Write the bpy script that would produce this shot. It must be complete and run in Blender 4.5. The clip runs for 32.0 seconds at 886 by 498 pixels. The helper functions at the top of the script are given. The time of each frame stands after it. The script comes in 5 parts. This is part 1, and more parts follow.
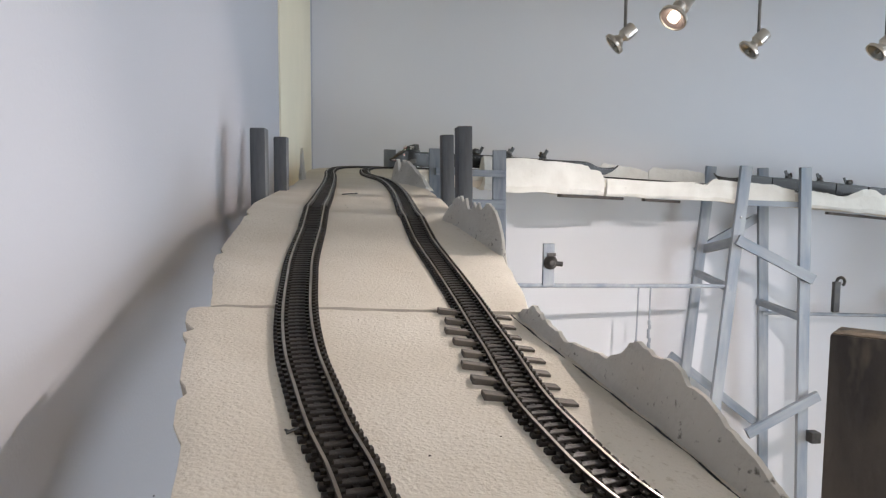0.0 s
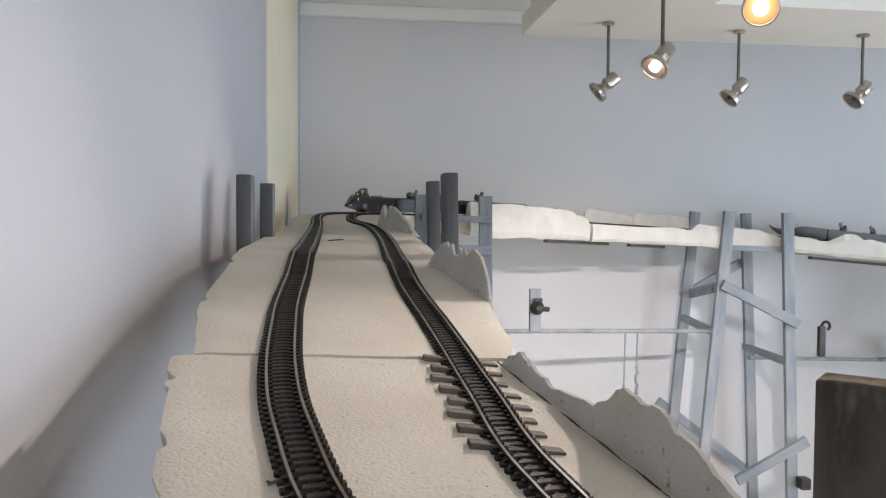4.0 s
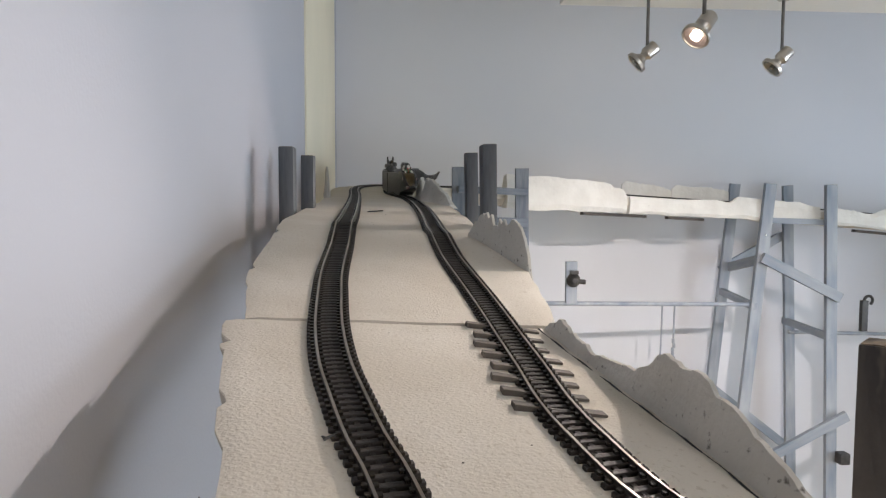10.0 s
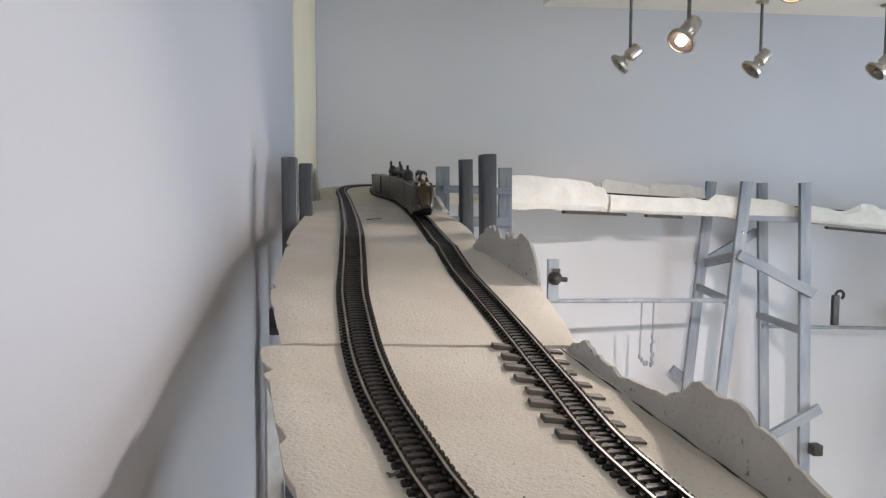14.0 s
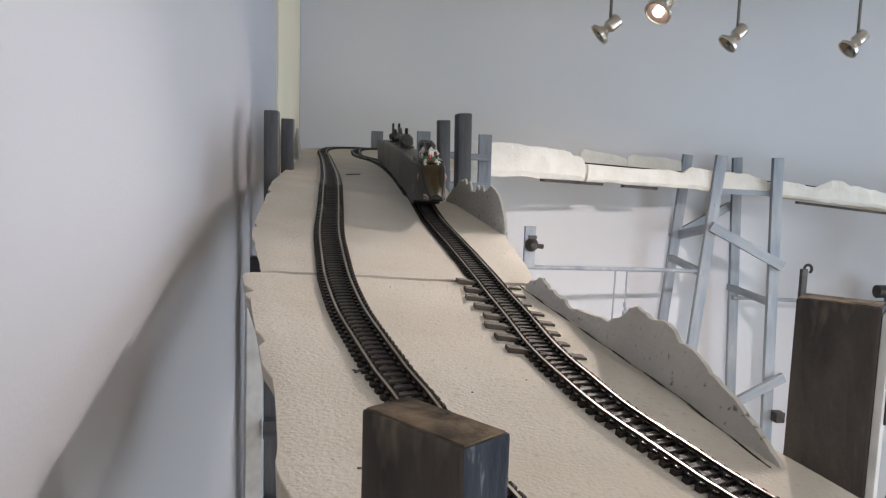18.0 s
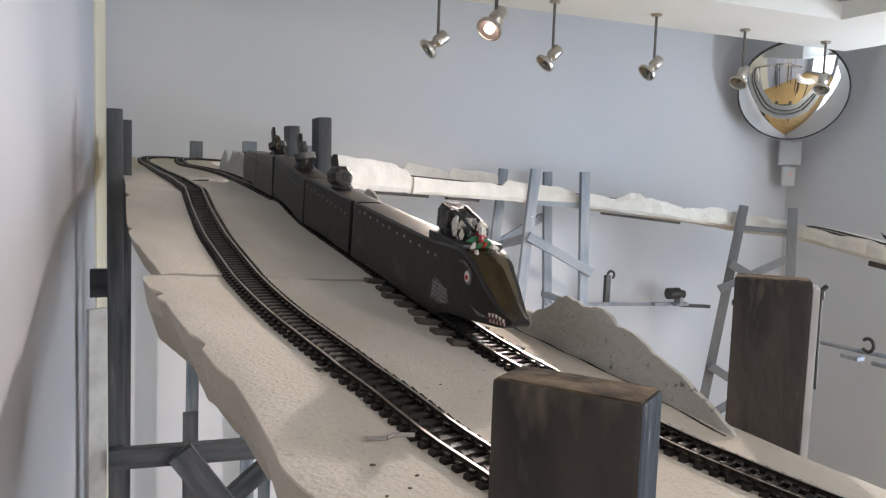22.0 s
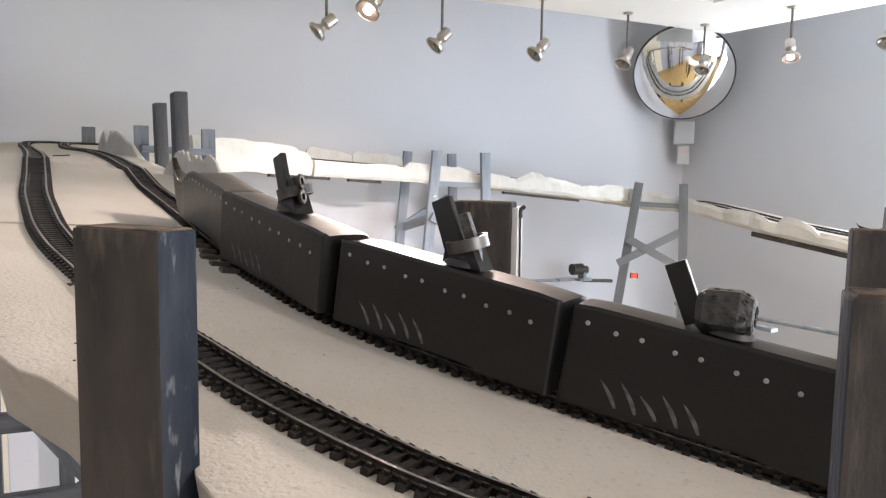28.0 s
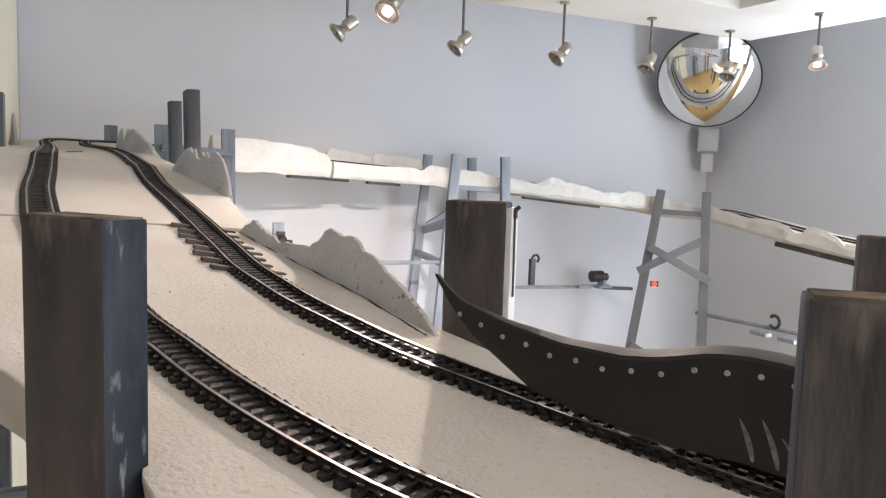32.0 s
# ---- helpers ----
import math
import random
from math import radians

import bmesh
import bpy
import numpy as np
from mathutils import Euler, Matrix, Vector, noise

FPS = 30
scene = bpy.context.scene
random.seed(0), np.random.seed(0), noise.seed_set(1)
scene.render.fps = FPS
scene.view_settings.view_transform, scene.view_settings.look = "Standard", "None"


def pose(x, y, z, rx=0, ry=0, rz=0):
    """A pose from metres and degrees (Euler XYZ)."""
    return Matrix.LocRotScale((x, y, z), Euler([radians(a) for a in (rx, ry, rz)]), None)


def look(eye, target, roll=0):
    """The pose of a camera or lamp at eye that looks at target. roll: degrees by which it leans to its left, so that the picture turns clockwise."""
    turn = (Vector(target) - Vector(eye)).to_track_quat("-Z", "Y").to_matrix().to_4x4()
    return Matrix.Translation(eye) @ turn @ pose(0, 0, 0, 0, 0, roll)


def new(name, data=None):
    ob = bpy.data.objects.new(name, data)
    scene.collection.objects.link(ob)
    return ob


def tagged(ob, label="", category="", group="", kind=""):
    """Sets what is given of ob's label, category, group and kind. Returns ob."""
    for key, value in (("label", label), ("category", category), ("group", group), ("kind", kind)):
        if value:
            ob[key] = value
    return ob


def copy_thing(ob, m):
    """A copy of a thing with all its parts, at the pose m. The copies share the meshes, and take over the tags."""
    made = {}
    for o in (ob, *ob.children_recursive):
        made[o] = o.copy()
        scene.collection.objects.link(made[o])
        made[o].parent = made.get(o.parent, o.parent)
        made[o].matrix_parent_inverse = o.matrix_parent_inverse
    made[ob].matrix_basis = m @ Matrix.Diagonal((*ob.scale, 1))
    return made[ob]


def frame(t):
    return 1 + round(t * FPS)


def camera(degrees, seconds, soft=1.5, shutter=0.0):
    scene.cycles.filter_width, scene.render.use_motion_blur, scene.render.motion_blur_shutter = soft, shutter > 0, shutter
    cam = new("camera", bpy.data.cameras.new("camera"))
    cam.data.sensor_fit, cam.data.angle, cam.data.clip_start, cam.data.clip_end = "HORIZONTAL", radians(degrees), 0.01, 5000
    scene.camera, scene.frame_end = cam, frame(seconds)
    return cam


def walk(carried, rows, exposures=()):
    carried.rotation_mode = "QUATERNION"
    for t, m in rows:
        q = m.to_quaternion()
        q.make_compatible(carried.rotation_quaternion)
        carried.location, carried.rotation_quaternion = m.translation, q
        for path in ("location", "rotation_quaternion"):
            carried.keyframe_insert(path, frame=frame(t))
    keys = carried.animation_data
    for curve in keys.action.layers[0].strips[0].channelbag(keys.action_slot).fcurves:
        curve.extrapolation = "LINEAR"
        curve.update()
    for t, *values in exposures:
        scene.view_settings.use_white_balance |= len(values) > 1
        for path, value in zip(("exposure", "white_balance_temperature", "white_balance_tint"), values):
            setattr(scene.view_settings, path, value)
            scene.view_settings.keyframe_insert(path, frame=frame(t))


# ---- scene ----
cam = camera(59.63, 32.0, soft=1.3)
PATH = [
    (0, 0.0005, 0.0001, 1.7506, 84.375, -0.408, -6.46),
    (0.5, 0.0016, 0.003, 1.7488, 84.233, -1.053, -8.659),
    (1, 0.0011, 0.0019, 1.7489, 84.824, -0.716, -8.364),
    (1.5, 0.0015, 0.0025, 1.7493, 85.343, -0.596, -7.964),
    (2, 0.0016, 0.0025, 1.7494, 85.493, -0.652, -8.313),
    (2.5, 0.0007, 0.0013, 1.7498, 85.652, -0.473, -8.126),
    (3, 0.0009, 0.0004, 1.7504, 85.764, -0.352, -7.806),
    (3.5, 0.0014, 0.0004, 1.7511, 86.92, -0.273, -7.757),
    (5.5, 0.0008, 0.0003, 1.7495, 88.373, -0.685, -6.217),
    (6, 0.0006, 0.0013, 1.748, 87.934, -1.007, -6.526),
    (6.5, 0.0003, 0.0024, 1.7473, 87.348, -1.082, -6.572),
    (7, 0, 0.0017, 1.7473, 86.986, -0.672, -6.229),
    (7.5, 0.0001, 0.0024, 1.7465, 86.61, -0.788, -5.965),
    (8, 0.0007, 0.0043, 1.7446, 85.981, -1.245, -6.379),
    (8.5, 0.0006, 0.0033, 1.7454, 85.829, -1.171, -6.903),
    (9, 0.0008, 0.0031, 1.7466, 86.041, -0.775, -6.516),
    (9.5, -0.0013, -0.0007, 1.7487, 85.873, -0.307, -5.216),
    (10, -0.0053, -0.0089, 1.7486, 85.754, -0.268, -4.895),
    (10.5, -0.0082, -0.0218, 1.7535, 85.852, -0.298, -4.956),
    (11, -0.0125, -0.0192, 1.7645, 85.589, -0.365, -4.852),
    (11.5, -0.0243, -0.0176, 1.7794, 85.226, -0.408, -5.87),
    (12, -0.0273, -0.0172, 1.7801, 85.832, -0.041, -8.361),
    (12.5, -0.0332, -0.02, 1.7791, 85.812, -0.153, -8.361),
    (13, -0.0339, -0.0179, 1.776, 85.86, 0.016, -7.452),
    (13.5, -0.0413, -0.0162, 1.775, 85.605, -0.405, -7.283),
    (14, -0.0444, -0.0151, 1.7713, 85.169, -0.221, -7.01),
    (14.5, -0.046, -0.014, 1.7699, 84.852, -0.386, -7.042),
    (16.5, -0.0592, -0.0278, 1.7606, 84.037, -0.717, -8.843),
    (17, -0.0637, -0.0364, 1.7599, 83.819, -0.674, -8.641),
    (17.5, -0.0554, -0.0506, 1.7548, 83.289, -1.573, -7.667),
    (18, -0.0406, -0.0636, 1.753, 83.067, -1.729, -8.21),
    (18.5, -0.0513, -0.0592, 1.7571, 84.376, -1.787, -9.873),
    (19, -0.0694, -0.0369, 1.7567, 85.894, -1.677, -12.407),
    (19.5, -0.0861, -0.0176, 1.7556, 86.431, -2.154, -15.17),
    (20, -0.096, -0.0172, 1.7517, 86.847, -2.091, -16.552),
    (20.5, -0.1041, -0.0288, 1.7455, 86.48, -2.025, -18.05),
    (21, -0.1075, -0.0318, 1.7426, 85.667, -1.883, -19.574),
    (21.5, -0.1086, -0.0226, 1.7379, 85.05, -2.204, -20.986),
    (22, -0.1106, -0.033, 1.7353, 84.763, -2.011, -22.531),
    (22.5, -0.1116, -0.0535, 1.7364, 84.814, -1.678, -23.521),
    (23, -0.1197, -0.0563, 1.7449, 85.63, -1.077, -23.508),
    (23.5, -0.0978, -0.0659, 1.7353, 85.103, -1.095, -24.865),
    (24, -0.0747, -0.0873, 1.7229, 84.18, -1.151, -28.708),
    (24.5, -0.0742, -0.0995, 1.7124, 83.205, -0.799, -28.913),
    (25, -0.0739, -0.1102, 1.7098, 83.725, -0.849, -29.801),
    (25.5, -0.0596, -0.1174, 1.7069, 83.819, -0.878, -29.126),
    (27.5, -0.0452, -0.135, 1.7085, 84.118, -1.047, -28.277),
    (28, -0.0416, -0.1379, 1.7092, 84.107, -0.891, -27.733),
    (28.5, -0.0399, -0.1462, 1.7079, 84.261, -0.757, -27.681),
    (29, -0.0387, -0.1467, 1.7083, 84.275, -0.907, -27.701),
    (29.5, -0.0398, -0.1512, 1.7085, 84.338, -0.941, -27.516),
    (30, -0.0387, -0.1568, 1.7088, 84.448, -0.854, -27.429),
    (30.5, -0.0361, -0.156, 1.7095, 84.497, -0.708, -27.343),
    (31, -0.0287, -0.1521, 1.707, 84.488, -0.875, -26.853),
    (31.5, -0.0279, -0.1465, 1.7051, 84.344, -1.211, -26.3),
    (32, -0.0202, -0.1358, 1.7058, 84.411, -1.796, -25.956),
]
walk(cam, [(t, pose(x, y, z, rx, ry, rz)) for t, x, y, z, rx, ry, rz in PATH],
     exposures=[(0, 0.3, 6420, 11), (6, 0.2, 6450, 11), (19, 0.18, 6420, 11), (20.5, 0.1, 6400, 11), (21.2, 0.15, 6420, 11.5), (22, 0.33, 6460, 12), (22.5, 0.38, 6480, 12), (24, 0.5, 6520, 12.5), (25, 0.68, 6540, 13), (31, 0.75, 6600, 14), (32, 0.58, 6600, 14)])

# ---- world and light ----
world = bpy.data.worlds.new("sky")
scene.world = world
world.use_nodes = True
sky = world.node_tree.nodes.new("ShaderNodeTexSky")
sky.sky_type, sky.sun_disc = "NISHITA", False
sky.sun_elevation, sky.sun_rotation = radians(35), radians(150)
world.node_tree.links.new(sky.outputs[0], world.node_tree.nodes["Background"].inputs[0])
world.node_tree.nodes["Background"].inputs[1].default_value = 0.1


def lamp(name, kind, m, energy, colour, **extra):
    data = bpy.data.lights.new(name, kind)
    data.energy, data.color = energy, colour
    ob = new(name, data)
    ob.matrix_world = m
    if kind == "AREA":
        data.shape, data.size, data.size_y = "RECTANGLE", extra["w"], extra["h"]
    if kind == "SPOT":
        data.spot_size, data.spot_blend, data.shadow_soft_size = radians(extra["cone"]), 0.85, 0.011
    return ob


# daylight in the window of the mirror wall and the big window behind the viewer
lamp("east_window_light", "AREA", look((3.16, 1.05, 1.35), (0, 1.05, 1.30)), 53, (0.80, 0.90, 1.0), w=1.36, h=1.16)
lamp("window_light", "AREA", look((1.85, -3.12, 1.30), (1.85, 0, 1.40)), 44, (0.83, 0.915, 1.0), w=2.4, h=1.9)
# fill light added in an unseen opening on the other side
lamp("side_light", "AREA", look((4.28, -1.2, 1.5), (0, 0.6, 1.4)), 17, (0.84, 0.92, 1.0), w=1.8, h=1.8)

# ---- materials ----


def mat(name, colour, rough=0.6, metal=0.0, second=None, scale=8.0, bump=0.0, bump_scale=60.0, relief=0.002, spots=None, coat=0.0, spec=0.5, rand=0.0, stretch=(1, 1, 1), island=False):
    """Two-scale colour variation, fine relief and per-piece variation."""
    m = bpy.data.materials.new(name)
    m.use_nodes = True
    nt = m.node_tree
    b = nt.nodes["Principled BSDF"]
    b.inputs["Roughness"].default_value, b.inputs["Metallic"].default_value = rough, metal
    b.inputs["Coat Weight"].default_value = coat
    b.inputs["Specular IOR Level"].default_value = spec
    b.inputs["Coat Roughness"].default_value = 0.15
    co = nt.nodes.new("ShaderNodeTexCoord")
    mp = nt.nodes.new("ShaderNodeMapping")
    mp.inputs["Scale"].default_value = stretch
    nt.links.new(co.outputs["Object"], mp.inputs[0])
    n1 = nt.nodes.new("ShaderNodeTexNoise")
    n1.inputs["Scale"].default_value, n1.inputs["Detail"].default_value = scale, 6
    nt.links.new(mp.outputs[0], n1.inputs[0])
    ramp = nt.nodes.new("ShaderNodeValToRGB")
    ramp.color_ramp.elements[0].position, ramp.color_ramp.elements[1].position = 0.35, 0.68
    ramp.color_ramp.elements[0].color = (*colour, 1)
    ramp.color_ramp.elements[1].color = (*(second or [c * 0.85 for c in colour]), 1)
    nt.links.new(n1.outputs[0], ramp.inputs[0])
    out = ramp.outputs[0]
    if spots:
        n2 = nt.nodes.new("ShaderNodeTexNoise")
        n2.inputs["Scale"].default_value, n2.inputs["Detail"].default_value = spots[1], 3
        nt.links.new(mp.outputs[0], n2.inputs[0])
        r2 = nt.nodes.new("ShaderNodeValToRGB")
        r2.color_ramp.elements[0].position, r2.color_ramp.elements[1].position = spots[2], spots[2] + 0.12
        mix = nt.nodes.new("ShaderNodeMixRGB")
        nt.links.new(n2.outputs[0], r2.inputs[0])
        nt.links.new(r2.outputs[0], mix.inputs[0])
        nt.links.new(out, mix.inputs[1])
        mix.inputs[2].default_value = (*spots[0], 1)
        out = mix.outputs[0]
    if rand:
        hs = nt.nodes.new("ShaderNodeHueSaturation")
        mr = nt.nodes.new("ShaderNodeMapRange")
        mr.inputs[3].default_value, mr.inputs[4].default_value = 1 - rand, 1 + rand
        src = nt.nodes.new("ShaderNodeNewGeometry").outputs["Random Per Island"] if island else nt.nodes.new("ShaderNodeObjectInfo").outputs["Random"]
        nt.links.new(src, mr.inputs[0])
        nt.links.new(mr.outputs[0], hs.inputs["Value"])
        nt.links.new(out, hs.inputs["Color"])
        out = hs.outputs[0]
    nt.links.new(out, b.inputs["Base Color"])
    if bump:
        n3 = nt.nodes.new("ShaderNodeTexNoise")
        n3.inputs["Scale"].default_value, n3.inputs["Detail"].default_value = bump_scale, 5
        nt.links.new(mp.outputs[0], n3.inputs[0])
        bp = nt.nodes.new("ShaderNodeBump")
        bp.inputs["Strength"].default_value, bp.inputs["Distance"].default_value = bump, relief
        nt.links.new(n3.outputs[0], bp.inputs["Height"])
        nt.links.new(bp.outputs[0], b.inputs["Normal"])
    return m


def glow(name, colour, strength, base=None):
    m = bpy.data.materials.new(name)
    m.use_nodes = True
    b = m.node_tree.nodes["Principled BSDF"]
    b.inputs["Base Color"].default_value = (*(base or colour), 1)
    b.inputs["Emission Color"].default_value = (*colour, 1)
    b.inputs["Emission Strength"].default_value = strength
    return m


SAND = mat("sanded_plaster", (0.60, 0.55, 0.47), 0.95, spec=0.2, second=(0.67, 0.625, 0.55), scale=11, bump=0.68, bump_scale=470, relief=0.0012, spots=((0.54, 0.485, 0.405), 300, 0.60))
FOAM = mat("carved_foam", (0.50, 0.455, 0.385), 0.92, spec=0.2, second=(0.57, 0.53, 0.465), scale=9, bump=0.35, bump_scale=420, spots=((0.43, 0.375, 0.30), 22, 0.62))
PLASTER = mat("cast_plaster", (0.58, 0.555, 0.51), 0.92, spec=0.2, second=(0.51, 0.485, 0.44), scale=20, bump=0.6, bump_scale=240, spots=((0.14, 0.125, 0.11), 210, 0.635))
CREAM = mat("cream_plaster", (0.67, 0.655, 0.61), 0.9, spec=0.2, second=(0.59, 0.57, 0.525), scale=14, bump=0.6, bump_scale=60, relief=0.003, spots=((0.53, 0.51, 0.46), 70, 0.68))
WHITEPLASTER = mat("white_plaster", (0.84, 0.84, 0.83), 0.9, second=(0.78, 0.78, 0.77), scale=14, bump=0.5, bump_scale=90)
# two blue-greys mixed at random in broad blotches
WALL = mat("blue_grey_wall_paint", (0.57, 0.59, 0.635), 0.85, second=(0.655, 0.655, 0.675), scale=0.7, bump=0.12, bump_scale=300)
# same paint as WALL, darkened where the lamps overlight the side wall
WALL_SIDE = mat("darkened_wall_paint", (0.42, 0.43, 0.472), 0.8, second=(0.388, 0.398, 0.448), scale=0.8, bump=0.12, bump_scale=300)
STRIP = mat("cream_painted_strip", (0.74, 0.69, 0.55), 0.8, second=(0.68, 0.64, 0.51), scale=3, bump=0.1, bump_scale=200)
STRIP_GREY = mat("grey_brown_wall_edge", (0.42, 0.40, 0.38), 0.85, second=(0.36, 0.345, 0.33), scale=4, bump=0.2, bump_scale=120)
WHITE = mat("white_ceiling_paint", (0.82, 0.82, 0.80), 0.8, second=(0.78, 0.78, 0.76), scale=2, bump=0.08, bump_scale=200)
FLOOR = mat("honey_floorboards", (0.56, 0.39, 0.16), 0.35, second=(0.36, 0.21, 0.08), scale=3, stretch=(1, 8, 1), bump=0.2, bump_scale=30, rand=0.12)
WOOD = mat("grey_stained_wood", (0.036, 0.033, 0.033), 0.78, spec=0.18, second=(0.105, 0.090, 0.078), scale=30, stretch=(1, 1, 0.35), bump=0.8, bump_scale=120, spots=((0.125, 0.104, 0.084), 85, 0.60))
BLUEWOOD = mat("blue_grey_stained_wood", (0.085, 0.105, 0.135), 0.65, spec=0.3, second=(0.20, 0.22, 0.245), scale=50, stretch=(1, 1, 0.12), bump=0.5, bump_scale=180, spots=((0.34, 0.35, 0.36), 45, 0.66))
# blue stain plus the blue daylight on the posts' narrow sides
BLUEEDGE = mat("slate_blue_edge_with_daylight", (0.022, 0.028, 0.040), 0.75, spec=0.15, second=(0.055, 0.064, 0.080), scale=60, stretch=(1, 1, 0.3), bump=0.6, bump_scale=180, spots=((0.20, 0.21, 0.22), 240, 0.62))
SLATEWOOD = mat("slate_stained_wood", (0.058, 0.064, 0.076), 0.68, spec=0.3, second=(0.165, 0.17, 0.18), scale=45, stretch=(1, 1, 0.14), bump=0.5, bump_scale=180, spots=((0.24, 0.24, 0.24), 60, 0.68))
PALEEDGE = mat("pale_painted_edge", (0.62, 0.61, 0.60), 0.6, second=(0.48, 0.47, 0.46), scale=40)
# end grain, with the golden light patches on the post tops coloured in
ENDGRAIN = mat("end_grain_with_golden_light", (0.22, 0.165, 0.11), 0.95, spec=0.1, second=(0.045, 0.038, 0.034), scale=90, bump=0.8, bump_scale=160)
GREYSLAT = mat("grey_batten", (0.135, 0.14, 0.15), 0.65, spec=0.3, second=(0.20, 0.205, 0.21), scale=20, stretch=(1, 1, 0.2), bump=0.4, bump_scale=120)
SLAT = mat("grey_blue_batten", (0.17, 0.205, 0.255), 0.6, second=(0.36, 0.38, 0.40), scale=18, stretch=(1, 1, 0.2), bump=0.3, bump_scale=90, spots=((0.20, 0.24, 0.30), 9, 0.6))
RAIL = mat("nickel_rail", (0.50, 0.47, 0.44), 0.36, 1.0, second=(0.31, 0.28, 0.25), scale=40)
RAILSIDE = mat("blackened_rail_web", (0.03, 0.026, 0.023), 0.5, 0.6, second=(0.05, 0.04, 0.032), scale=60)
TIE = mat("black_brown_sleeper", (0.020, 0.017, 0.0155), 0.56, spec=0.28, second=(0.032, 0.026, 0.023), scale=90, bump=0.4, bump_scale=300, rand=0.35)
CHAIR = mat("glossy_rail_chair", (0.055, 0.046, 0.038), 0.24, 0.6, second=(0.035, 0.03, 0.026), scale=200)
TIMBER = mat("grey_packing_timber", (0.075, 0.065, 0.056), 0.75, spec=0.3, second=(0.13, 0.11, 0.09), scale=70, bump=0.4, bump_scale=200, rand=0.3)
BODY = mat("black_painted_hull", (0.0095, 0.0088, 0.0084), 0.36, spec=0.36, second=(0.0140, 0.0128, 0.0120), scale=12, bump=0.12, bump_scale=160)
# bronze tint also carries the warm lamp gleam on the dark roofs
ROOF = mat("bronze_roof_with_gleam", (0.072, 0.052, 0.034), 0.40, 1.0, second=(0.052, 0.038, 0.026), scale=20, bump=0.12, bump_scale=120)
# gold-brown metal stands in for warm lamp light reflected by the black snout
NOSE = mat("snout_with_gold_reflection", (0.14, 0.108, 0.066), 0.20, 1.0, second=(0.11, 0.086, 0.055), scale=60, bump=0.15, bump_scale=140)
FINPAINT = mat("pale_brushed_fin_ray", (0.26, 0.25, 0.24), 0.6, second=(0.12, 0.115, 0.11), scale=300)
MOUTHRED = mat("dark_red_mouth", (0.09, 0.012, 0.010), 0.5, second=(0.05, 0.008, 0.008), scale=200)
DOTW = mat("grey_white_dab", (0.32, 0.32, 0.31), 0.6, second=(0.22, 0.22, 0.21), scale=300)
SCRATCH = mat("brushed_grey_paint", (0.17, 0.165, 0.16), 0.6, second=(0.055, 0.052, 0.05), scale=260)
DARK = mat("dark_metal", (0.035, 0.034, 0.034), 0.45, 0.4, second=(0.06, 0.055, 0.05), scale=60, bump=0.2)
BRIGHT = mat("bright_metal", (0.62, 0.60, 0.57), 0.25, 1.0, second=(0.5, 0.48, 0.45), scale=30)
NICKEL = mat("brushed_nickel", (0.52, 0.49, 0.45), 0.32, 1.0, second=(0.44, 0.41, 0.38), scale=40)
BRASS = mat("tarnished_brass", (0.085, 0.062, 0.040), 0.38, 0.9, second=(0.05, 0.038, 0.027), scale=40)
GREYPAINT = mat("grey_paint", (0.085, 0.082, 0.076), 0.42, 0.35, second=(0.035, 0.034, 0.032), scale=260, bump=0.5, bump_scale=500)
RED = mat("red_enamel", (0.55, 0.03, 0.02), 0.4, second=(0.35, 0.02, 0.02), scale=60)
GREEN = mat("green_enamel", (0.03, 0.16, 0.07), 0.45, second=(0.05, 0.22, 0.10), scale=60)
BONE = mat("bone_white", (0.72, 0.69, 0.63), 0.55, second=(0.5, 0.47, 0.42), scale=80)
TOOTH = mat("pinkish_tooth_paint", (0.42, 0.33, 0.31), 0.5, second=(0.26, 0.12, 0.11), scale=400)
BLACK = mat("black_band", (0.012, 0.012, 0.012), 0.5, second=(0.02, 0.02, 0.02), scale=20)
BOXGREY = mat("grey_plastic", (0.52, 0.53, 0.54), 0.5, second=(0.48, 0.49, 0.50), scale=8)
RUBBER = mat("black_rubber", (0.02, 0.02, 0.02), 0.6, second=(0.03, 0.03, 0.03), scale=20)
WARM = glow("halogen_face", (1.0, 0.86, 0.66), 4.5)
# nickel darkened for the drop rods' shade side; also on a turret band
DROPROD = mat("darkened_nickel", (0.20, 0.19, 0.18), 0.38, 1.0, second=(0.12, 0.115, 0.11), scale=30)
WARMRIM = glow("halogen_glass_rim", (1.0, 0.55, 0.20), 0.45, (0.30, 0.16, 0.06))
LITRIM = glow("lit_reflector_glass", (1.0, 0.72, 0.62), 0.10, (0.13, 0.10, 0.095))
OFFGLASS = mat("unlit_lamp_glass", (0.35, 0.35, 0.34), 0.15, 0.6, second=(0.25, 0.25, 0.25), scale=40)
REDLIGHT = glow("red_indicator", (1.0, 0.05, 0.03), 1.2)
MIRROR = mat("mirror_face", (0.86, 0.87, 0.87), 0.03, 1.0, second=(0.84, 0.85, 0.85), scale=4)

# ---- mesh tools ----


def part(name, bm, material, parent=None, label=""):
    """Links a bmesh as one mesh object under a thing or a part."""
    me = bpy.data.meshes.new(name)
    bmesh.ops.recalc_face_normals(bm, faces=bm.faces)
    bm.to_mesh(me)
    bm.free()
    for m in material if isinstance(material, (list, tuple)) else [material]:
        me.materials.append(m)
    ob = new(name, me)
    if parent is not None:
        ob.parent = parent
    if label:
        tagged(ob, label)
    return ob


def thing(name, m, label, category, group="", kind=""):
    ob = new(name)
    ob.empty_display_size = 0.05
    ob.matrix_world = m
    return tagged(ob, label, category, group, kind)


